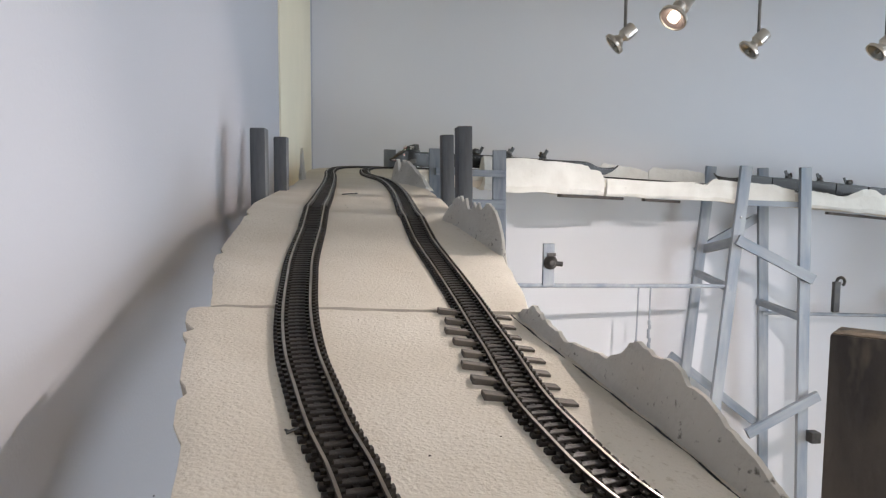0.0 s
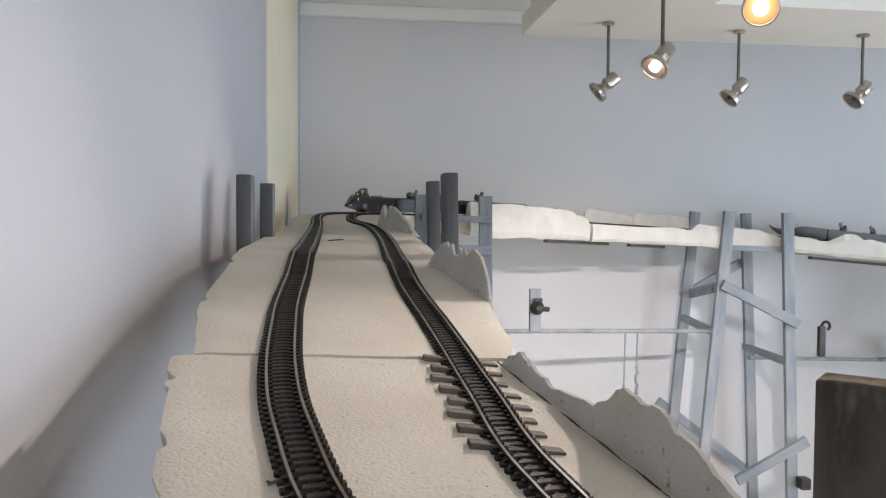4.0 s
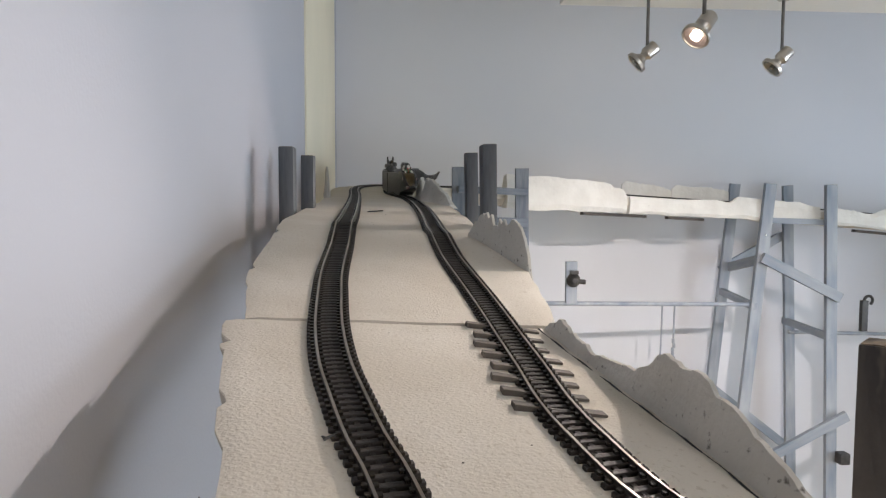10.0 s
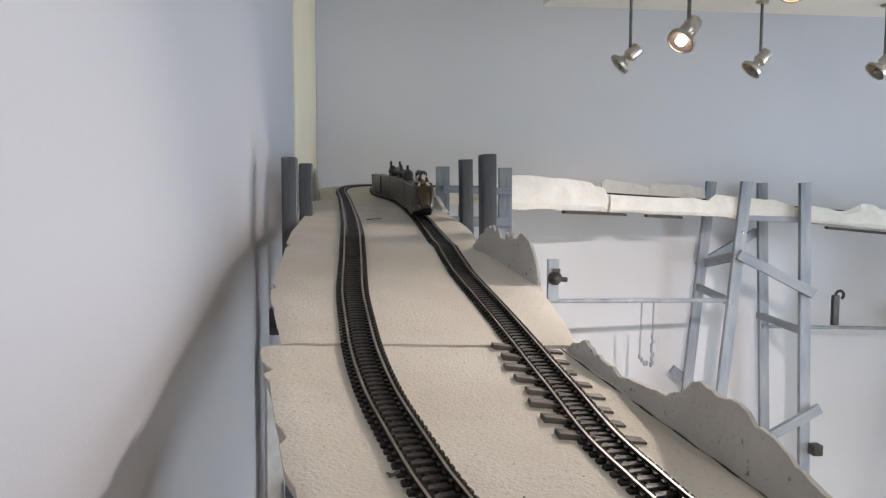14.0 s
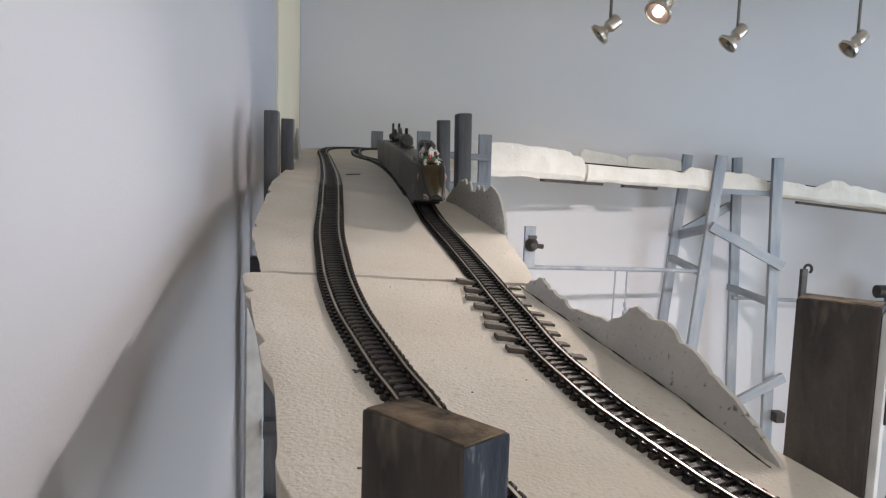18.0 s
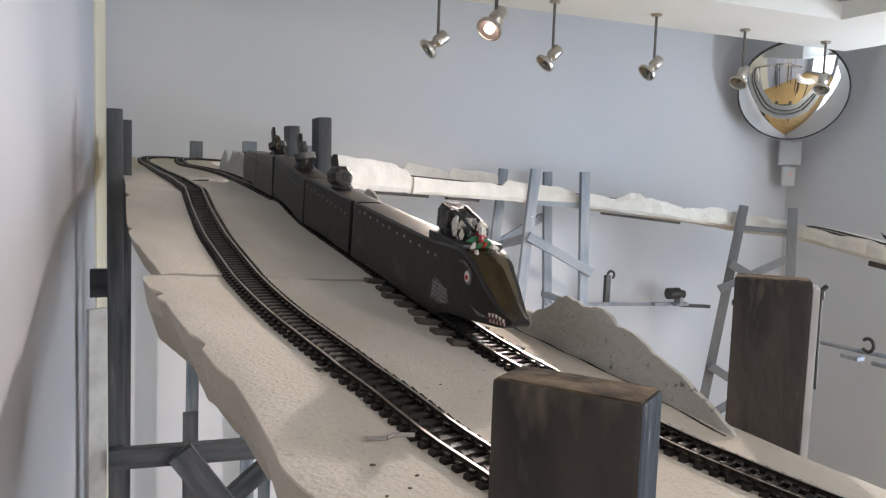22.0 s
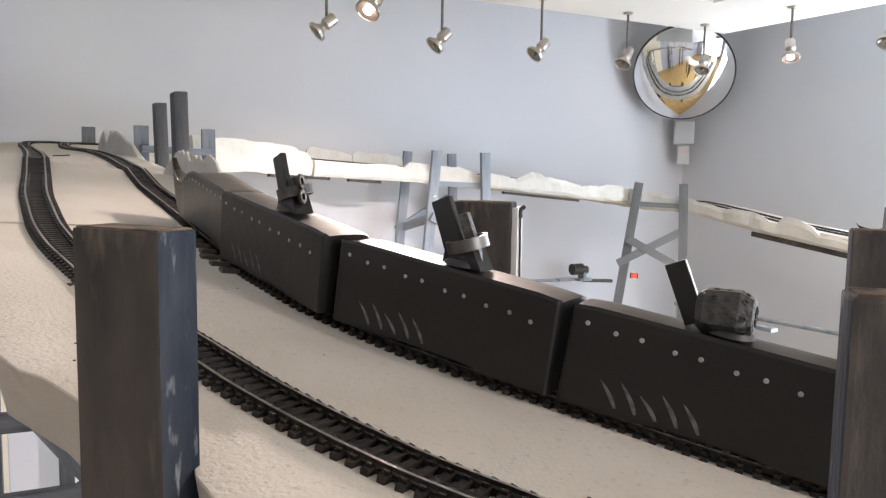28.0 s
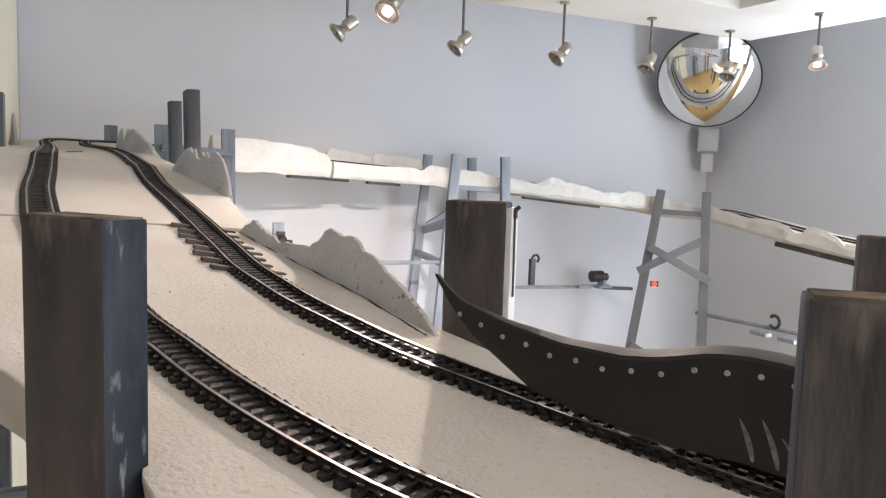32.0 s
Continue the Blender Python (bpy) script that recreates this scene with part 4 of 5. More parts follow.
trestle("trestle", "grey batten trestle at the corner of the shelf", [(2.418, 2.600, 1.661), (2.546, 2.450, 1.659)], [(2.07, 2.547, 0), (2.607, 2.44, 0)], GREYSLAT,
        [("brace", (2.33, 2.565, 1.41), (2.57, 2.425, 1.26), 0.034, (-0.7, -0.7, 0)), ("brace", (2.30, 2.59, 1.295), (2.545, 2.46, 1.44), 0.034, (-0.7, -0.7, 0)), ("rung", (2.40, 2.61, 1.565), (2.55, 2.46, 1.558), 0.022, (-0.7, -0.7, 0)),
         ("brace", (2.24, 2.55, 0.97), (2.60, 2.43, 0.74), 0.034, (-0.7, -0.7, 0)), ("brace", (2.27, 2.59, 0.72), (2.58, 2.45, 0.95), 0.034, (-0.7, -0.7, 0))], facings=[(-0.7, -0.7, 0)] * 2)
trestle("trestle", "grey batten trestle against the mirror wall", [(2.60, 1.52, 1.60), (2.60, 1.20, 1.60), (2.90, 1.52, 1.60), (2.90, 1.20, 1.60)], [(2.56, 1.55, 0), (2.56, 1.17, 0), (2.94, 1.55, 0), (2.94, 1.17, 0)], GREYSLAT,
        [("rung", (2.585, 1.54, 1.10), (2.585, 1.18, 1.10), 0.03, X), ("brace", (2.582, 1.54, 1.2), (2.582, 1.18, 1.4), 0.034, X)], facings=[(-1, 0, 0)] * 4)


# ---- white plaster lip along the shelf ----
def lip(label, pts, low, high, seed, thick=0.035, jag=0.007):
    """A cast plaster lip of flat broken planes on the shelf's front edge; low and high are heights over the track line along it."""
    line = curve_through(pts, 18)
    bm = bmesh.new()
    grid, n = [], len(line) - 1
    rng = random.Random(seed)
    run = np.r_[0, np.cumsum([(b - a).length for a, b in zip(line, line[1:])])]
    knots = [0.0]
    while knots[-1] < run[-1]:
        knots.append(knots[-1] + rng.uniform(0.018, 0.075))
    rise, out_top, out_low = ([rng.uniform(-1, 1) for _ in knots] for _ in range(3))
    for i, q in enumerate(line):
        u = i / n
        d = (line[min(i + 1, n)] - line[max(i - 1, 0)]).normalized()
        out = Vector((-d.y, d.x))
        z = ground_z(q.x, q.y)
        lo, hi = float(np.interp(u, *zip(*low))), float(np.interp(u, *zip(*high)))
        hi += jag * float(np.interp(run[i], knots, rise)) * 0.8 + 0.25 * jag * noise.noise(Vector((q.x * 60, q.y * 60, seed)))
        lo += 0.004 * float(np.interp(run[i], knots, out_low))
        ft, fl = 0.005 * float(np.interp(run[i], knots, out_top)), 0.004 * float(np.interp(run[i], knots, out_low))
        prof = [(-0.004 + fl, lo), (0.003 + fl, lo + 0.18 * (hi - lo)), (0.002 + ft, lo + 0.72 * (hi - lo)), (-0.003 + ft, hi), (-thick * 0.6, hi - 0.005 - 0.004 * abs(ft) / 0.005), (-thick, max(0.0, lo)), (-thick, lo)]
        grid.append([bm.verts.new((q.x + out.x * a, q.y + out.y * a, z + b)) for a, b in prof])
    m = len(grid[0])
    for p, q in zip(grid, grid[1:]):
        for j in range(m):
            bm.faces.new((p[j], p[(j + 1) % m], q[(j + 1) % m], q[j]))
    bm.faces.new(grid[0])
    bm.faces.new(grid[-1])
    return tagged(smooth(part("plaster_lip", bm, CREAM), 4), label, "plaster edging", "plaster edging of the shelf")


def front(x0, x1, y0, y1=None, n=6):
    y1 = y0 if y1 is None else y1
    return [(x1 + (x0 - x1) * k / n, y1 + (y0 - y1) * k / n) for k in range(n + 1)]


lip("tall cream plaster edging of the wall shelf", front(0.40, 0.835, 2.385, 2.535), ((0, -0.060), (1, -0.062)), ((0, 0.002), (0.03, 0.020), (0.12, 0.026), (0.14, 0.037), (0.2, 0.043), (1, 0.046)), 1, jag=0.004)
lip("low cream plaster edging of the wall shelf", front(0.845, 1.365, 2.540, 2.640), ((0, -0.058), (1, -0.062)), ((0, 0.022), (0.2, 0.022), (0.25, 0.0), (0.6, -0.002), (1, 0.002)), 2)
lip("cream plaster edging between the trestle legs", front(1.405, 1.58, 2.640), ((0, -0.06), (1, -0.06)), ((0, 0.012), (1, 0.024)), 3)
lip("broken cream plaster edging beyond the trestle", front(1.62, 2.42, 2.645, n=9), ((0, -0.045), (1, -0.055)), ((0, 0.016), (0.12, 0.02), (0.28, 0.012), (0.36, -0.004), (0.5, 0.02), (0.72, 0.03), (0.8, 0.0), (0.9, 0.0), (1, 0.014)), 4, jag=0.011)
lip("lumpy cream plaster edging around the corner", [(2.605, 1.42), (2.605, 1.7), (2.605, 2.0), *arc(2.28, 2.32, 0.335, 0, 70, 6)], ((0, -0.05), (1, -0.05)), ((0, -0.012), (0.17, -0.010), (0.182, 0.016), (0.20, 0.034), (0.235, 0.030), (0.245, 0.010), (0.25, -0.008), (0.262, -0.006), (0.272, 0.010), (0.295, 0.028), (0.33, 0.022), (0.36, 0.008), (0.5, 0.018), (1, 0.018)), 5, jag=0.009)
for a, b, hs, seed in (((0.90, 2.80), (1.12, 2.855), ((0, 0.046), (0.1, 0.058), (0.35, 0.052), (0.6, 0.05), (0.8, 0.044), (1, 0.03)), 31), ((1.11, 2.85), (1.355, 2.895), ((0, 0.040), (0.1, 0.058), (0.3, 0.052), (0.62, 0.056), (0.9, 0.050), (1, 0.044)), 33)):
    crag("plaster_flake", "thin ragged cream plaster flake behind the shelf track", a, b, hs, 0.012, seed, base=-0.01, material=CREAM, jag=0.004)
for a, b in (((0.66, 2.465), (0.90, 2.543)), ((0.98, 2.557), (1.12, 2.585)), ((1.70, 2.63), (2.1, 2.638)), ((2.615, 1.62), (2.615, 2.12))):
    z0, z1 = ground_z(*a), ground_z(*b)
    edge = batten("shelf_edge_board", (a[0], a[1], z0 - 0.066), (b[0], b[1], z1 - 0.066), 0.010, 0.02, (0, -1, 0.0), WOOD)
    tagged(edge, "thin dark board edge under the plaster", "board", "board edges under the shelf")

# ---- rods, hooks and clamps along the wall ----


def wall_rod(label, a, b, r=0.007):
    ob = thing("horizontal_rod", Matrix.Translation(a), label, "rod", "horizontal rods between the trestles")
    smooth(part("rod", rod((0, 0, 0), Vector(b) - Vector(a), r, n=12), SLAT, ob))
    return ob


r1 = wall_rod("thin grey rod joining the trestles, with a bracket", (0.416, 2.4975, 1.382), (1.335, 2.64, 1.350), 0.0078)
b = part("bracket_plate", box((-0.019, -0.009, 0), (0.019, 0.009, 0.142), None, 0.002), SLAT, r1)
b.location = (0.228, 0.024, -0.006)
smooth(part("bracket_knob", revolve([(0, 0), (0.020, 0), (0.024, 0.008), (0.015, 0.020), (0.009, 0.031), (0, 0.033)], 18, Matrix.Translation((0.231, 0.014, 0.074)) @ pose(0, 0, 0, 90, 0, 0)), DARK, r1))
part("bracket_arm", rod((0.219, 0.002, 0.074), (0.271, 0.006, 0.068), 0.0084), DARK, r1)
part("bracket_clip", box((-0.008, -0.008, 0.10), (0.020, 0.006, 0.112), Matrix.Translation((0.228, 0.010, -0.006)), 0.002), DARK, r1)
r2 = wall_rod("thin grey rod with a hook, along the wall", (1.640, 2.93, 1.194), (2.30, 2.93, 1.172), 0.0075)
bm = bmesh.new()
add_box(bm, (0.300, -0.012, 0.0), (0.326, 0.008, 0.125), None, 0.002)
for k in range(8):
    a0, a1 = radians(180 - k * 30), radians(150 - k * 30)
    add_rod(bm, (0.331 + 0.018 * math.cos(a0), -0.002, 0.125 + 0.018 * math.sin(a0)), (0.331 + 0.018 * math.cos(a1), -0.002, 0.125 + 0.018 * math.sin(a1)), 0.006, n=8)
smooth(part("hook", bm, DARK, r2), 30)
bm = bmesh.new()
add_rod(bm, (0.64, -0.03, 0.035), (0.70, -0.03, 0.035), 0.028, n=18)
add_rod(bm, (0.69, -0.03, 0.032), (0.73, -0.03, 0.03), 0.020, n=18)
smooth(part("clamp_drum", bm, DARK, r2), 30)
for lo, hi in (((0.57, -0.03, -0.022), (0.66, 0.01, -0.010)), ((0.68, -0.04, -0.026), (0.76, 0.01, -0.012)), ((0.70, -0.045, -0.012), (0.72, 0.0, 0.03))):
    part("clamp_plate", box(lo, hi, None, 0.002), SLAT, r2)
part("clamp_arm", box((0.72, -0.03, 0.018), (0.90, -0.005, 0.034), pose(0, 0, 0, 0, 4, 0), 0.002), DARK, r2)
red = thing("red_indicator", Matrix.Translation((2.381, 2.568, 1.236)), "small glowing red indicator on the trestle leg", "light")
smooth(part("lens", revolve([(0, 0.006), (0.008, 0.005), (0.012, 0.0), (0, 0)], 14, pose(0, 0, 0, 90, 0, -40)), REDLIGHT, red))
part("holder", box((-0.018, 0.002, -0.012), (0.018, 0.012, 0.012), pose(0, 0, 0, 0, 0, -40), 0.002), DARK, red)
r3 = wall_rod("thin grey rod with a ring clamp, by the mirror wall", (2.60, 2.52, 1.10), (2.60, 1.50, 1.125), 0.009)
bm = bmesh.new()
for k in range(10):
    a0, a1 = radians(40 + k * 28), radians(68 + k * 28)
    add_rod(bm, (-0.01, -0.445 + 0.026 * math.cos(a0), 0.042 + 0.026 * math.sin(a0)), (-0.01, -0.445 + 0.026 * math.cos(a1), 0.042 + 0.026 * math.sin(a1)), 0.007, n=8)
smooth(part("ring_clamp", bm, DARK, r3), 30)
for y in (-0.42, -0.56):
    part("clamp_plate", box((-0.03, y, -0.028), (0.01, y + 0.08, -0.012), None, 0.002), SLAT, r3)
chain = thing("hanging_chain", Matrix.Translation((1.009, 2.589, 1.361)), "fine grey looped chain hanging from the rod", "chain")
part("wire", rod((-0.022, 0, 0), (-0.026, 0, -0.20), 0.0034, n=8), SLAT, chain)
part("wire", rod((0.022, 0, 0), (0.02, 0, -0.12), 0.0034, n=8), SLAT, chain)
for k in range(9):
    smooth(part("link", revolve([(0, -0.011), (0.0052, -0.008), (0.0060, 0.0), (0.0052, 0.008), (0, 0.011)], 8, Matrix.Translation((0.02 + 0.003 * math.sin(k * 1.9), 0, -0.13 - 0.016 * k if k < 6 else -0.23 + 0.008 * (k - 6)))), SLAT, chain))
for k in range(4):
    smooth(part("link", revolve([(0, -0.011), (0.0052, -0.008), (0.0060, 0.0), (0.0052, 0.008), (0, 0.011)], 8, Matrix.Translation((-0.026 + 0.009 * k, 0, -0.20 - 0.012 * min(k, 2)))), SLAT, chain))

# ---- lower loop of the railway, bright in the window light and the corner beam ----
LOW_Z = 1.2
low = thing("lower_loop", Matrix.Translation((0, 0, LOW_Z)), "lower white plaster bed with a curved double track", "track bed")
outer_edge = curve_through([(0.98, 0.60), (1.175, 0.76), (1.375, 0.925), (1.455, 0.958), (1.59, 1.053), (1.70, 1.11), (1.778, 1.141), (1.94, 1.136), (2.12, 1.08), (2.3, 0.95), (2.38, 0.80)], 6)
inner_edge = curve_through([(1.22, 0.34), (1.38, 0.48), (1.52, 0.60), (1.60, 0.66), (1.68, 0.71), (1.75, 0.74), (1.82, 0.75), (1.90, 0.74), (1.98, 0.72), (2.06, 0.66), (2.10, 0.60)], 6)
bm = bmesh.new()
grid = []
for k, (a, b) in enumerate(zip(outer_edge, inner_edge)):
    d = (a - b).normalized()
    a = a + d * 0.016 * noise.noise(Vector((k * 0.45, 3.1, 0)))
    col = [(a - d * 0.03, -0.09), (a + d * 0.004, -0.03), (a, 0.0)] + [(a.lerp(b, j / 8), 0.0) for j in range(1, 9)] + [(b, -0.09)]
    grid.append([bm.verts.new((q.x, q.y, z + (0.003 * noise.noise(Vector((q.x * 14, q.y * 14, z))) if z < 0.001 else 0))) for q, z in col])
for p, q in zip(grid, grid[1:]):
    for j in range(len(p)):
        bm.faces.new((p[j], p[(j + 1) % len(p)], q[(j + 1) % len(p)], q[j]))
bm.faces.new(grid[0])
bm.faces.new(grid[-1])
smooth(part("bed", bm, WHITEPLASTER, low), 40)
for pts in ([(1.06, 0.60), (1.206, 0.722), (1.345, 0.847), (1.506, 0.970), (1.647, 1.045), (1.76, 1.082), (1.884, 1.087), (2.02, 1.05), (2.15, 0.98), (2.25, 0.88)], [(1.20, 0.565), (1.347, 0.712), (1.45, 0.81), (1.551, 0.885), (1.656, 0.935), (1.787, 0.957), (1.92, 0.93), (2.05, 0.86)]):
    way = curve_through(pts, 12)
    for o in (-0.00825, 0.00825):
        bm = bmesh.new()
        rings = []
        for k, q in enumerate(way):
            d = (way[min(k + 1, len(way) - 1)] - way[max(k - 1, 0)]).normalized()
            s = Vector((d.y, -d.x))
            rings.append([bm.verts.new((q.x + s.x * (o + u), q.y + s.y * (o + u), z)) for u, z in ((-0.0012, 0.005), (-0.0012, 0.010), (0.0012, 0.010), (0.0012, 0.005))])
        for p, q in zip(rings, rings[1:]):
            for j in range(4):
                bm.faces.new((p[j], p[(j + 1) % 4], q[(j + 1) % 4], q[j]))
        part("rail", bm, RAILSIDE, low)
    bm = bmesh.new()
    cum = np.r_[0, np.cumsum([(b - a).length for a, b in zip(way, way[1:])])]
    for s in np.arange(0.01, cum[-1] - 0.01, 0.0075):
        k = int(np.searchsorted(cum, s)) - 1
        q, d = way[k].lerp(way[k + 1], (s - cum[k]) / (cum[k + 1] - cum[k])), way[k + 1] - way[k]
        add_box(bm, (-0.0022, -0.0165, 0.002), (0.0022, 0.0165, 0.0055), Matrix.Translation((q.x, q.y, 0)) @ pose(0, 0, 0, 0, 0, math.degrees(math.atan2(d.y, d.x))))
    tagged(part("sleeper_run", bm, TIE, low), kind="stuff")
for x, y, a in ((1.49, 0.90, 10), (1.42, 0.80, 0), (1.45, 0.765, -8), (1.68, 0.99, 20)):
    part("loose_stick", box((-0.018, -0.002, 0.002), (0.018, 0.002, 0.006), Matrix.Translation((x, y, 0)) @ pose(0, 0, 0, 0, 0, a)), DARK, low)
for x, y in ((1.25, 0.66), (1.62, 0.95), (2.1, 0.9), (1.5, 0.66)):
    part("support_post", box((-0.02, -0.02, -LOW_Z), (0.02, 0.02, -0.07), Matrix.Translation((x, y, 0))), WOOD, low)

# ---- the fish train ----
HALF = 0.0150
TOP = 0.0515


def hull(sections, nose=9.0):
    """A slab hull through sections (x, half width, low, high, roof half width); ring of rounded corners."""
    bm = bmesh.new()
    rings = []
    for x, w, lo, hi, rw in sections:
        c, e = min(0.003, (hi - lo) * 0.3, w * 0.6), min(0.0042, w * 0.30, (hi - lo) * 0.25)
        sunk = 0.0014 if x < nose - 0.01 else 0.0
        pts = [(-w * 0.97, lo), (-w, lo + c), (-w, hi - e * 0.4), (-w + e * 0.2, hi), (-w + e * 0.7, hi - sunk), (-rw * 0.5, hi - sunk + 0.0003), (rw * 0.5, hi - sunk + 0.0003), (w - e, hi - sunk), (w - e * 0.3, hi - sunk - e * 0.2), (w, hi - sunk - e * 0.8), (w, lo + c), (w * 0.97, lo)]
        crown = 0.0022 * min(max((x - nose) / 0.025, 0.0), 1.0)
        rings.append([bm.verts.new((x, y, z - (crown if k not in (0, 1, 5, 6, 10, 11) else 0.0))) for k, (y, z) in enumerate(pts)])
    m = len(rings[0])
    for a, b in zip(rings, rings[1:]):
        for j in range(m):
            f = bm.faces.new((a[j], a[(j + 1) % m], b[(j + 1) % m], b[j]))
            if a[0].co.x > nose:
                f.material_index = 2 if 4 <= j <= 6 else 0
            else:
                f.material_index = 1 if 4 <= j <= 6 else 0
    bm.faces.new(rings[0])
    bm.faces.new(rings[-1])
    return bm


def interp(table, x):
    return float(np.interp(x, [p[0] for p in table], [p[1] for p in table]))


def dot(side, x, z, w, r, parent, name="porthole", material=None, depth=0.0004):
    y = side * (w + depth * 0.5)
    bm = revolve([(0, depth * 0.5), (r * 0.8, depth * 0.45), (r, -depth * 0.5), (0, -depth * 0.5)], 10, Matrix.Translation((x, y, z)) @ pose(0, 0, 0, -90 * side, 0, 0))
    return smooth(part(name, bm, material or DOTW, parent))


def stripes(side, x0, z0, w, parent, n=4, step=0.0055, tall=0.013, name="gill_stripe", lean=0.0):
    """Brushed curved gill stripes on a hull side."""
    for k in range(n):
        bm = bmesh.new()
        lo, hi = [], []
        for i in range(9):
            u = i / 8
            x = x0 + k * step + lean * k * (1 - u) - 0.0045 * u - 0.0035 * u * u
            z = z0 + tall * (0.85 + 0.15 * math.sin(k * 2.3)) * u
            b = 0.0011 * math.sin(math.pi * (0.12 + 0.86 * u)) ** 0.8 + 0.0001
            lo.append(bm.verts.new((x - b, side * (w + 0.0003), z)))
            hi.append(bm.verts.new((x + b, side * (w + 0.0003), z)))
        for i in range(8):
            bm.faces.new((lo[i], hi[i], hi[i + 1], lo[i + 1]))
        part(name, bm, SCRATCH, parent)


def paint_patch(name, outline, side, y, material, parent, label=""):
    """A raised flat patch of paint on a hull side."""
    bm = bmesh.new()
    a = [bm.verts.new((x, side * y, z)) for x, z in outline]
    b = [bm.verts.new((x, side * (y - 0.0006), z)) for x, z in outline]
    bm.faces.new(a)
    bm.faces.new(b)
    for i in range(len(a)):
        j = (i + 1) % len(a)
        bm.faces.new((a[i], a[j], b[j], b[i]))
    return part(name, bm, material, parent, label)


def bogie(x, parent):
    bm = bmesh.new()
    add_box(bm, (x - 0.014, -0.0085, 0.0075), (x + 0.014, 0.0085, 0.0125), None, 0.001)
    add_box(bm, (x - 0.013, -0.0112, 0.0068), (x + 0.013, -0.0095, 0.0105), None, 0.0006)
    add_box(bm, (x - 0.013, 0.0095, 0.0068), (x + 0.013, 0.0112, 0.0105), None, 0.0006)
    b = part("bogie", bm, DARK, parent)
    for dx in (-0.0085, 0.0085):
        for y in (-0.0082, 0.0082):
            smooth(part("wheel", revolve([(0, -0.0012), (0.0052, -0.0012), (0.0058, -0.0004), (0.0052, 0.0004), (0.0050, 0.0012), (0, 0.0012)], 20, Matrix.Translation((x + dx, y, 0.0102)) @ pose(0, 0, 0, 90, 0, 0)), BRIGHT, b, "shiny metal wheel"))
    return b


